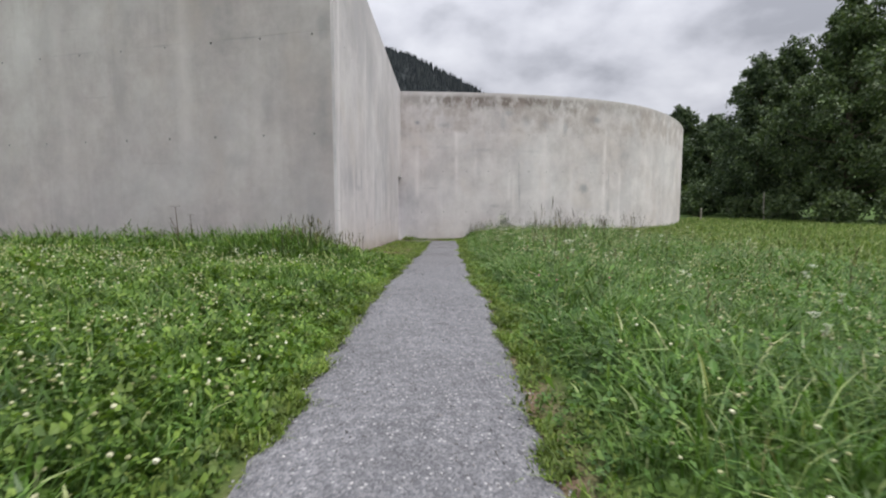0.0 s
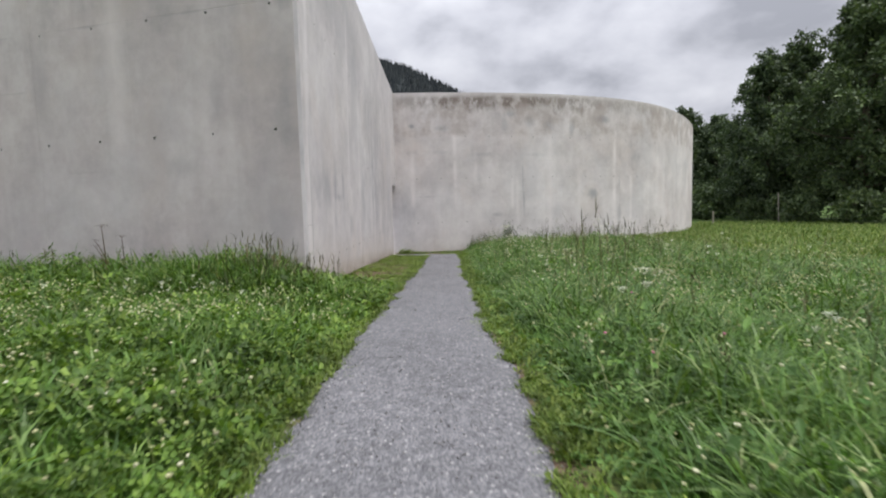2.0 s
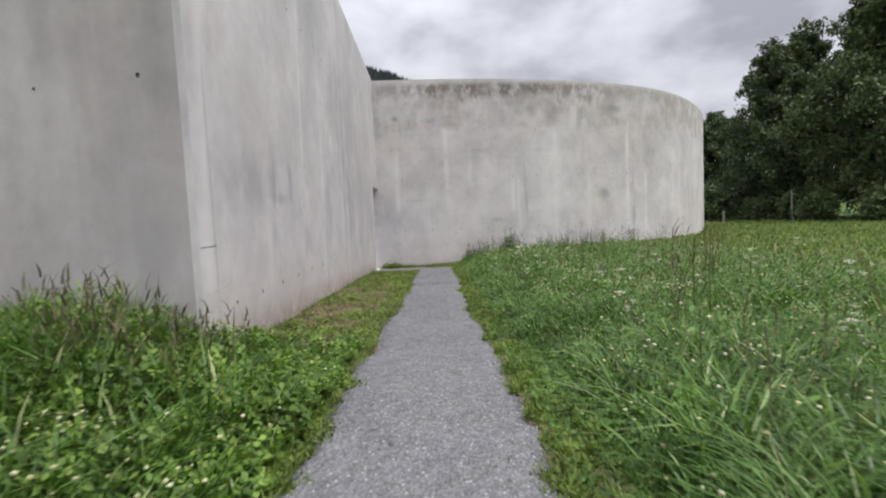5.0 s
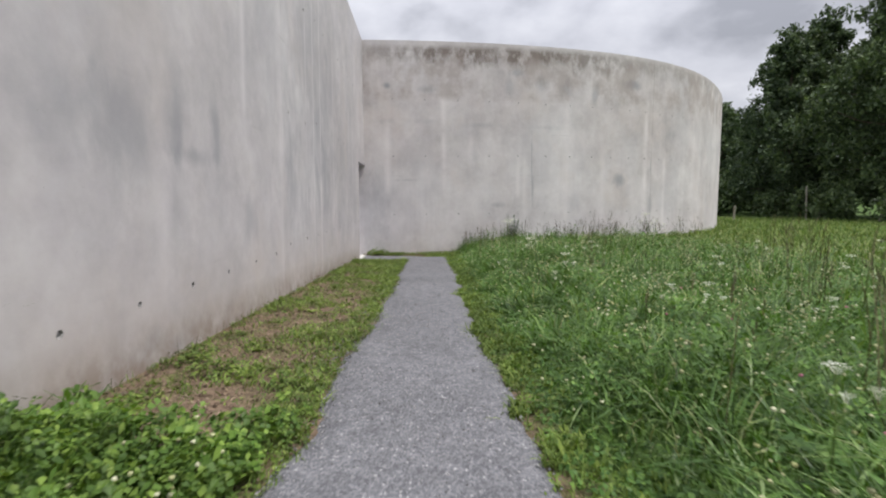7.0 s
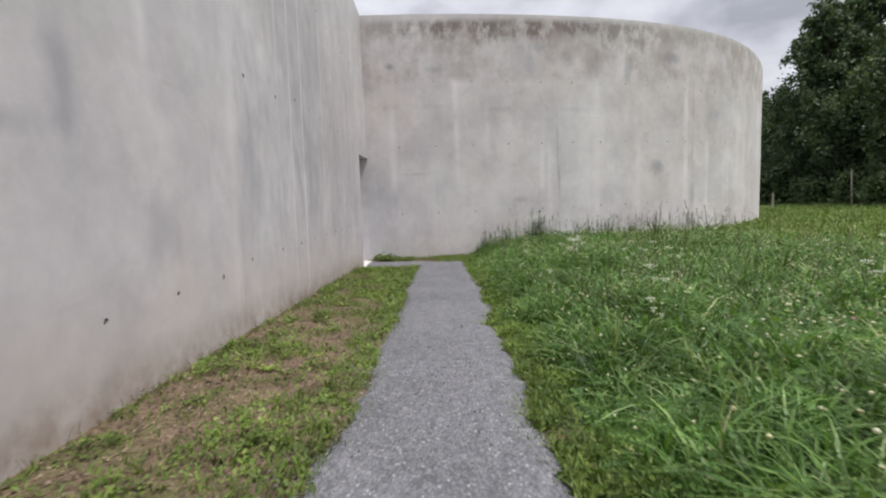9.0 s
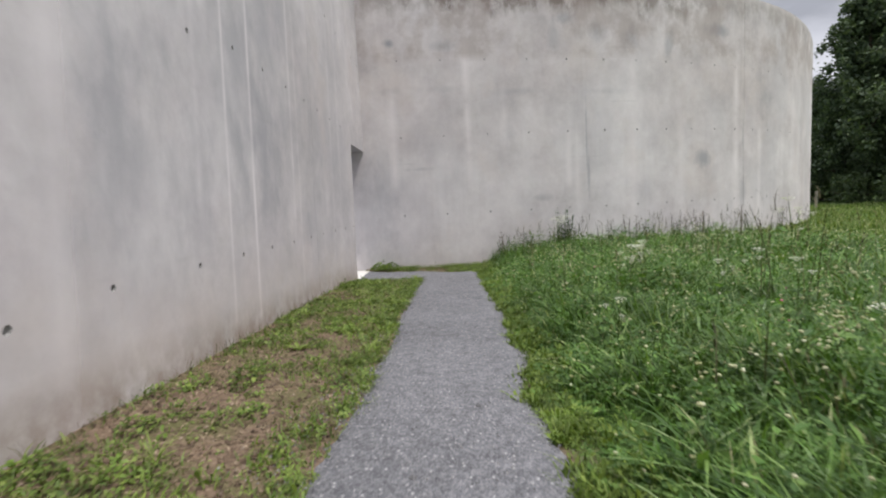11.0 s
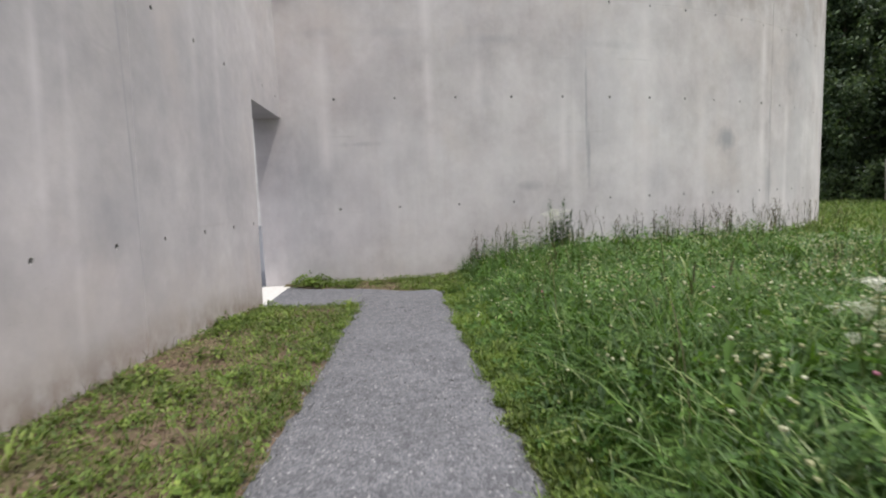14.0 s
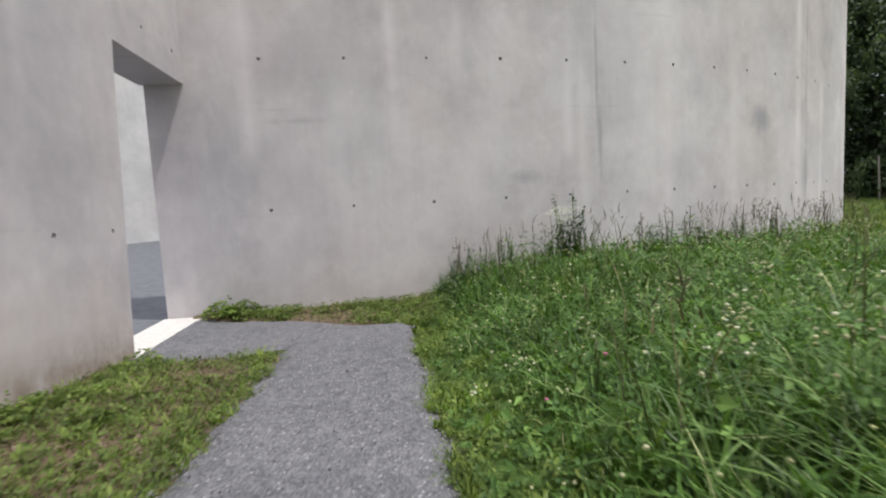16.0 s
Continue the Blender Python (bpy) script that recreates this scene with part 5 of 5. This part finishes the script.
def build_seed_stalks():
    """Thin stalks with brown seed heads that stand above the sward."""
    sets, pale = [], []

    def stand(x, y, h, width=0.007, arch=(0.05, 0.5)):
        sets.append(blade_arrays(x, y, h, np.full(len(x), width), RNG.uniform(*arch, len(x)), 4))
        # seed head: a few short spikes near the tip
        for f in (0.80, 0.88, 0.95):
            n = len(x)
            sets.append(blade_arrays(x + RNG.normal(0, 0.006, n), y + RNG.normal(0, 0.006, n), h * 0.14, np.full(n, width * 1.2), RNG.uniform(0.2, 0.9, n), 2, z=ground_z(x, y) + h * f * 0.93))

    # at the corner of the front wall and along its foot
    x = np.concatenate([RNG.normal(-2.55, 0.28, 80), RNG.normal(-1.85, 0.14, 26), RNG.uniform(-11, -3, 75)])
    y = np.where(np.arange(len(x)) < 106, RNG.normal(9.0, 0.35, len(x)), front_y(x) - RNG.uniform(0.2, 1.2, len(x)))
    y = np.minimum(y, front_y(x) - 0.1)
    h = np.where(np.arange(len(x)) < 106, np.where(x > -2.2, RNG.uniform(0.4, 0.75, len(x)), RNG.uniform(0.55, 1.05, len(x))), RNG.uniform(0.4, 0.85, len(x)))
    stand(x, y, h, 0.012, (0.05, 0.7))
    # along the curved wall and over the meadow
    mid = RNG.uniform(1.4, 12.5, 17)
    x = np.concatenate([np.maximum(RNG.choice(mid, 150) + RNG.normal(0, 0.22, 150), 1.2), RNG.uniform(1.3, 9, 300)])
    y = np.where(np.arange(len(x)) < 150, curved_y(x) - RNG.uniform(0.1, 1.6, len(x)), RNG.uniform(3, 26, len(x)))
    stand(x, y, RNG.uniform(0.35, 1.0, len(x)), 0.009, (0.03, 0.45))
    # a few clumps of very tall stalks
    mid = np.array([(1.6, 7.2), (2.4, 10.6), (4.3, 13.5), (6.2, 16.5), (3.4, 18.0)])[RNG.integers(0, 5, 44)]
    stand(mid[:, 0] + RNG.normal(0, 0.16, 44), mid[:, 1] + RNG.normal(0, 0.16, 44), RNG.uniform(0.75, 1.3, 44), 0.009, (0.03, 0.3))
    stuff("seed_stalks", sets, M_DRY, "thin brown seed stalks standing above the grass", "grass")
    # dark dock stalks with clustered seeds, in a few groups at the wall
    mid = np.array([1.5, 3.2, 4.4, 4.9, 5.6, 6.9, 7.5, 9.2])
    x = RNG.choice(mid, 46) + RNG.normal(0, 0.16, 46)
    y = curved_y(x) - RNG.uniform(0.25, 0.9, len(x))
    h = RNG.uniform(0.45, 0.95, len(x))
    dock = [blade_arrays(x, y, h, np.full(len(x), 0.014), RNG.uniform(0.03, 0.3, len(x)), 4)]
    for f in np.linspace(0.55, 0.95, 11):
        q = len(x)
        dock.append(leaf_arrays(x + RNG.normal(0, 0.022, q), y + RNG.normal(0, 0.022, q), ground_z(x, y) + h * f + RNG.normal(0, 0.01, q), RNG.uniform(0.012, 0.026, q), 3, 0.9, 0.7))
    stuff("dock_stalks", dock, M_DEAD, "dark brown dock seed stalks along the curved wall", "weeds")
    x, y = scatter(0.9, 8, 1.0, 26, 6)
    k = on_right(x, y, 0.25)
    x, y = x[k], y[k]
    stuff("straw_blades", [blade_arrays(x, y, right_height(x, y) * RNG.uniform(0.6, 1.0, len(x)), 0.006 * RNG.uniform(0.6, 1.4, len(x)), RNG.uniform(0.2, 0.8, len(x)))], M_STRAW, "pale straw-coloured blades in the meadow grass", "grass")


def tube(bm, p, q, r0, r1, sides=5):
    p, q = Vector(p), Vector(q)
    d = q - p
    m = Matrix.Translation((p + q) / 2) @ d.to_track_quat("Z", "Y").to_matrix().to_4x4()
    bmesh.ops.create_cone(bm, segments=sides, radius1=r0, radius2=r1, depth=d.length, cap_ends=True, matrix=m)


def umbel_plant(seed, h, r, dead=False, label="", name="umbel_plant"):
    """Stem with side branches, leaves, and flat umbels of florets."""
    rnd = random.Random(seed)
    ob = tagged(new(name, None), label, "plant", "umbels in the meadow")
    bm = bmesh.new()
    top = (rnd.uniform(-0.03, 0.03), rnd.uniform(-0.03, 0.03), h)
    fat = 2.0 if dead else 1.0
    tube(bm, (0, 0, -0.05), (0.01, 0.0, h * 0.5), 0.006 * fat, 0.005 * fat)
    tube(bm, (0.01, 0, h * 0.5), top, 0.005 * fat, 0.003 * fat)
    heads = [(top, r)]
    for k in range(2):
        a = rnd.uniform(0, 6.28)
        z0 = h * rnd.uniform(0.45, 0.7)
        tip = (math.cos(a) * 0.12, math.sin(a) * 0.12, z0 + h * 0.25)
        tube(bm, (0.01, 0, z0), tip, 0.004 * fat, 0.002 * fat)
        heads.append((tip, r * 0.6))
    stem = part("stem", bm, M_DEAD if dead else M_STEM, ob)
    for (c, rr) in heads:
        bm = bmesh.new()
        for k in range(26):
            a, q = k * 2.4, rr * math.sqrt((k + 0.5) / 26)
            p = Vector((c[0] + q * math.cos(a), c[1] + q * math.sin(a), c[2] + 0.03 - q * q * 2.0 + rnd.uniform(-0.004, 0.004)))
            if k % 3 == 0:
                tube(bm, (c[0], c[1], c[2] - 0.01), p, 0.0015, 0.001, 3)
            s = rr * rnd.uniform(0.07, 0.13) * (0.6 if dead else 1)
            vs = [bm.verts.new(p + Vector((s * math.cos(t), s * math.sin(t), rnd.uniform(0, 0.006)))) for t in (0, 1.26, 2.51, 3.77, 5.03)]
            vs.append(bm.verts.new(p + Vector((0, 0, 0.008))))
            for t in range(5):
                bm.faces.new((vs[t], vs[(t + 1) % 5], vs[5]))
        tagged(part("umbel", bm, M_DEAD if dead else M_UMBEL, stem), kind="stuff")
    if not dead:
        bm = bmesh.new()
        for k in range(7):
            a, z0 = rnd.uniform(0, 6.28), h * rnd.uniform(0.1, 0.55)
            d = Vector((math.cos(a), math.sin(a), rnd.uniform(0.1, 0.5)))
            side = Vector((-math.sin(a), math.cos(a), 0))
            for f in (0.5, 0.75, 1.0):
                c = Vector((0, 0, z0)) + d * 0.13 * f
                for sg in (-1, 1):
                    q = [c, c + side * sg * 0.035 + d * 0.012, c + side * sg * 0.055 * f + d * 0.035, c + d * 0.03]
                    bm.faces.new([bm.verts.new(v) for v in q])
        part("leaves", bm, M_CLOVER, ob)
    return ob


def build_umbels():
    white = "wild carrot plant with flat white umbels in the grass"
    a = umbel_plant(1, 0.62, 0.07, label=white)
    b = umbel_plant(2, 0.50, 0.05, label=white)
    rnd = random.Random(5)
    spots = [(2.25, 18.9), (6.6, 22.3), (6.0, 23.4), (7.4, 24.2), (3.1, 26.75), (3.3, 26.6), (3.0, 26.5), (8.4, 26.6), (2.6, 12.6), (2.4, 12.9), (3.2, 9.5), (3.5, 9.8), (1.9, 15.0), (1.5, 14.2), (4.4, 15.5)]
    spots += [(rnd.uniform(1.3, 8.5), rnd.uniform(2, 19)) for _ in range(24)]
    for x, y in spots:
        copy_thing(rnd.choice((a, b)), at(x, y, rnd.uniform(0, 360), rnd.uniform(0.8, 1.1)))
    for _ in range(14):
        x = rnd.uniform(-7, -2)
        y = rnd.uniform(5, float(front_y(x)) - 0.4)
        copy_thing(b, at(x, y, rnd.uniform(0, 360), rnd.uniform(0.6, 0.85)))
    a.matrix_basis, b.matrix_basis = at(6.3, 22.0, 0, 1.75, 1.0), at(2.1, 18.7, 0, 1.3)
    copy_thing(b, at(6.75, 22.4, 40, 1.36))
    c = umbel_plant(9, 0.90, 0.15, label="tall wild carrot with broad cream umbels against the wall")
    for x, y, s in ((2.9, 26.55, 0.97), (3.14, 26.72, 1.03), (3.25, 26.5, 0.98)):
        copy_thing(c, at(x, y, rnd.uniform(0, 360), s))
    c.matrix_basis = at(3.02, 26.64)
    for x, y, s in ((2.2, 18.55, 1.0), (2.35, 18.8, 1.05), (1.95, 18.6, 0.9)):
        copy_thing(b, at(x, y, rnd.uniform(0, 360), s))
    d = umbel_plant(7, 1.15, 0.10, True, "dead brown hogweed stalk with empty umbels", "dead_stalk")
    d["group"] = "dead stalks by the walls"
    d.matrix_basis = at(-5.6, 10.2)
    for x, y, s in ((-5.35, 10.3, 0.85), (-8.2, 10.7, 0.6), (-2.9, 9.3, 0.7), (8.9, 27.9, 0.8), (5.2, 26.6, 0.7), (7.0, 26.9, 0.6)):
        copy_thing(d, at(x, y, rnd.uniform(0, 360), s))


M_HERB = plant_mat("dark_herb_leaf", [(0.0, (0.018, 0.045, 0.014)), (0.5, (0.032, 0.075, 0.022)), (1.0, (0.055, 0.11, 0.032))], 0.25)


def herb_bush(seed, h, stems, label):
    """Upright leafy herb: thin stems set with narrow leaves."""
    rnd = random.Random(seed)
    ob = tagged(new("herb_bush", None), label, "plant", "herbs at the curved wall")
    bs, bl = bmesh.new(), bmesh.new()
    for k in range(stems):
        a, lean = rnd.uniform(0, 6.28), rnd.uniform(0.05, 0.4)
        H = h * rnd.uniform(0.55, 1.1)
        tip = Vector((math.cos(a) * lean * H, math.sin(a) * lean * H, H))
        foot = Vector((math.cos(a) * 0.05, math.sin(a) * 0.05, -0.03))
        tube(bs, foot, tip, 0.005, 0.002, 4)
        for j in range(30):
            t = rnd.uniform(0.15, 1.0)
            c = foot.lerp(tip, t)
            b = rnd.uniform(0, 6.28)
            d = Vector((math.cos(b), math.sin(b), rnd.uniform(-0.3, 0.6))) * rnd.uniform(0.03, 0.075)
            s = d.cross(Vector((0, 0, 1))) * 0.28
            bl.faces.new([bl.verts.new(v) for v in (c, c + d * 0.5 + s, c + d, c + d * 0.5 - s)])
    tagged(part("stems", bs, M_STEM, ob), kind="stuff")
    leaves = part("leaves", bl, M_HERB, ob)
    leaves["kind"] = "stuff"
    return ob


def build_herbs():
    a = herb_bush(3, 0.85, 16, "dark green leafy herb growing against the curved wall")
    for x, y, turn, s in ((3.5, 26.65, 70, 0.75), (3.1, 26.55, 130, 0.8), (4.55, 26.75, 15, 0.6), (5.7, 26.9, 75, 0.6), (1.75, 26.45, 10, 0.7), (1.4, 26.3, 200, 0.6), (1.5, 26.55, 80, 0.6), (1.2, 26.5, 140, 0.4), (2.2, 26.6, 300, 0.7), (-1.55, 26.75, 30, 0.22), (0.45, 26.55, 80, 0.2), (0.9, 26.6, 120, 0.22), (4.9, 26.9, 50, 0.65), (6.6, 27.3, 90, 0.7), (7.6, 27.6, 160, 0.65), (9.4, 28.4, 220, 0.7), (-2.9, 9.3, 20, 0.55), (-3.6, 9.6, 180, 0.5), (-5.6, 10.1, 240, 0.6), (-4.5, 10.1, 70, 0.55), (-6.6, 10.5, 300, 0.5), (-7.5, 10.8, 20, 0.55), (-8.6, 11.0, 90, 0.55), (-9.8, 11.3, 150, 0.6), (-3.2, 9.0, 330, 0.45), (-4.9, 9.6, 130, 0.4)):
        copy_thing(a, at(x, y, turn, s * 1.1))
    a.matrix_basis = at(3.25, 26.6, 0, 1.3, 1.0)


def rosette(seed, leaves, length, width, lift, mat, label, name="weed"):
    rnd = random.Random(seed)
    bm = bmesh.new()
    root = bm.verts.new((0, 0, -0.01))
    for k in range(leaves):
        a = k * 2.4 + rnd.uniform(-0.3, 0.3)
        L, W = length * rnd.uniform(0.6, 1.15), width * rnd.uniform(0.7, 1.2)
        up = lift * rnd.uniform(0.5, 1.3)
        d, s = Vector((math.cos(a), math.sin(a), 0)), Vector((-math.sin(a), math.cos(a), 0))
        prev = None
        for t, w in ((0.05, 0.25), (0.4, 0.8), (0.75, 1.0), (1.0, 0.15)):
            c = d * L * t + Vector((0, 0, L * up * (t - 0.55 * t * t)))
            row = [bm.verts.new(c - s * W * w / 2 + Vector((0, 0, W * 0.15))), bm.verts.new(c), bm.verts.new(c + s * W * w / 2 + Vector((0, 0, W * 0.15)))]
            if not prev:
                for i in range(2):
                    bm.faces.new((root, row[i], row[i + 1]))
            if prev:
                for i in range(2):
                    bm.faces.new((prev[i], prev[i + 1], row[i + 1], row[i]))
            prev = row
    me = bpy.data.meshes.new(name)
    bm.to_mesh(me)
    bm.free()
    me.materials.append(mat)
    return tagged(new(name, me), label, "weed", "weeds in the bare strip")


def weed_clump(seed, leaves, radius, tall, leaf, mat, label):
    """Low mound of many small leaves on short stems."""
    rnd = random.Random(seed)
    bm = bmesh.new()
    for k in range(leaves):
        a, q = rnd.uniform(0, 6.28), radius * math.sqrt(rnd.random())
        z = tall * (1 - 0.7 * (q / radius) ** 2) * rnd.uniform(0.25, 1.0)
        c = Vector((q * math.cos(a), q * math.sin(a), z))
        b = a + rnd.gauss(0, 0.9)
        d = Vector((math.cos(b), math.sin(b), rnd.uniform(-0.5, 0.8))).normalized() * leaf * rnd.uniform(0.5, 1.4)
        w = d.cross(Vector((0, 0, 1))) * 0.36
        up = Vector((0, 0, leaf * 0.15))
        root, tip = bm.verts.new(c), bm.verts.new(c + d)
        l, r, m = bm.verts.new(c + d * 0.5 + w + up), bm.verts.new(c + d * 0.5 - w + up), bm.verts.new(c + d * 0.55)
        for f in ((root, m, l), (root, r, m), (l, m, tip), (m, r, tip)):
            bm.faces.new(f)
        if k % 3 == 0:
            foot = bm.verts.new((c.x * 0.4, c.y * 0.4, -0.01))
            bm.faces.new((foot, bm.verts.new((c.x * 0.4 + 0.003, c.y * 0.4, -0.01)), root))
    me = bpy.data.meshes.new("weed")
    bm.to_mesh(me)
    bm.free()
    me.materials.append(mat)
    return tagged(new("weed", me), label, "weed", "weeds in the bare strip")


def build_rosettes():
    kinds = [weed_clump(1, 70, 0.12, 0.06, 0.032, M_EDGE, "low spreading light green weed on bare soil"),
             weed_clump(2, 90, 0.10, 0.11, 0.036, M_EDGE, "bushy light green weed on bare soil"),
             rosette(3, 16, 0.085, 0.028, 0.8, M_EDGE, "light green leaf rosette on bare soil"),
             rosette(4, 22, 0.14, 0.009, 1.6, M_EDGE, "tuft of bright green grass on bare soil", "grass_tuft")]
    for kind, x, y in zip(kinds, (-1.35, -1.15, -1.6, -1.95), (13.2, 13.0, 14.4, 19.2)):
        kind.matrix_basis = at(x, y, 0, 1.1)
    rnd = random.Random(9)
    for _ in range(120):
        y = rnd.uniform(10.6, 24.3)
        x = rnd.uniform(float(side_x(y)) + 0.08, float(path_left(y)) - 0.08)
        copy_thing(rnd.choice(kinds[:2] * 4 + kinds[2:]), at(x, y, rnd.uniform(0, 360), rnd.uniform(0.4, 1.25), 1.0, 0.005))
    for _ in range(30):
        y = rnd.uniform(10.8, 24.3)
        copy_thing(rnd.choice(kinds[:2]), at(float(side_x(y)) + rnd.uniform(0.08, 0.45), y, rnd.uniform(0, 360), rnd.uniform(0.5, 1.35), 1.0, 0.005))
    for x, y, s in ((-1.98, 26.82, 2.4), (-1.75, 26.86, 2.1), (-2.12, 26.88, 1.8), (-1.85, 26.7, 1.7), (-0.6, 26.6, 1.0), (-0.2, 26.7, 1.0), (0.3, 26.5, 1.1), (0.7, 26.3, 1.0), (-2.22, 24.72, 1.6), (-2.1, 24.45, 1.3), (-2.2, 22.9, 1.4), (-2.15, 23.2, 1.1), (-0.95, 26.72, 1.2), (-0.4, 26.6, 1.4)):
        copy_thing(kinds[1], at(x, y, rnd.uniform(0, 360), s))


def build_pebbles():
    n = 9000
    y = RNG.uniform(0.8, 25.0, n)
    t = RNG.uniform(0, 1, n)
    edge = RNG.uniform(0, 1, n) < 0.35
    t = np.where(edge, np.where(t < 0.5, t * 0.15, 1 - (1 - t) * 0.15), t)
    x = path_left(y) + (path_right(y) - path_left(y)) * t
    z = path_z(y) + 0.022
    r = RNG.uniform(0.003, 0.009, n)
    r[:20] = RNG.uniform(0.014, 0.024, 20)
    V, F = head_arrays(x, y, z + r * 0.2, r)
    # gravel kicked out over the soil
    y = RNG.uniform(10.5, 24.2, 7000)
    x = path_left(y) + 0.02 - np.abs(RNG.normal(0, 0.16, len(y)))
    k = value_noise(x * 1.5, y * 1.1, 97) > 0.56
    x, y = x[k], y[k]
    r = RNG.uniform(0.003, 0.009, len(x))
    spill = head_arrays(x, y, ground_z(x, y) + r * 0.5, r)
    stuff("loose_pebbles", [(V, F), spill], M_PEBBLE, "loose grey pebbles on the gravel path", "pebbles")


def build_clods():
    x, y = scatter(-2.35, -0.75, 10.2, 24.4, 330)
    k = on_strip(x, y, 0.02)
    x, y = x[k], y[k]
    r = 0.004 + 0.016 * RNG.uniform(0, 1, len(x)) ** 3
    x2, y2 = scatter(-2.2, 0.9, 25.4, 27.0, 250)
    k = (y2 > 27.0 - 1.72 * np.clip((x2 + 2.37) / 2.98, 0, 1) ** 0.9) & (y2 < curved_y(x2) - 0.03)
    x2, y2 = x2[k], y2[k]
    r2 = 0.004 + 0.016 * RNG.uniform(0, 1, len(x2)) ** 3
    stuff("soil_clods", [head_arrays(x, y, ground_z(x, y) + r * 0.3, r), head_arrays(x2, y2, ground_z(x2, y2) + r2 * 0.3, r2)], M_CLOD, "small dry brown soil clods along the wall", "soil")


build_right_meadow()
build_left_meadow()
build_strip()
build_flowers()
build_seed_stalks()
build_umbels()
build_clods()
build_herbs()
build_rosettes()
build_pebbles()
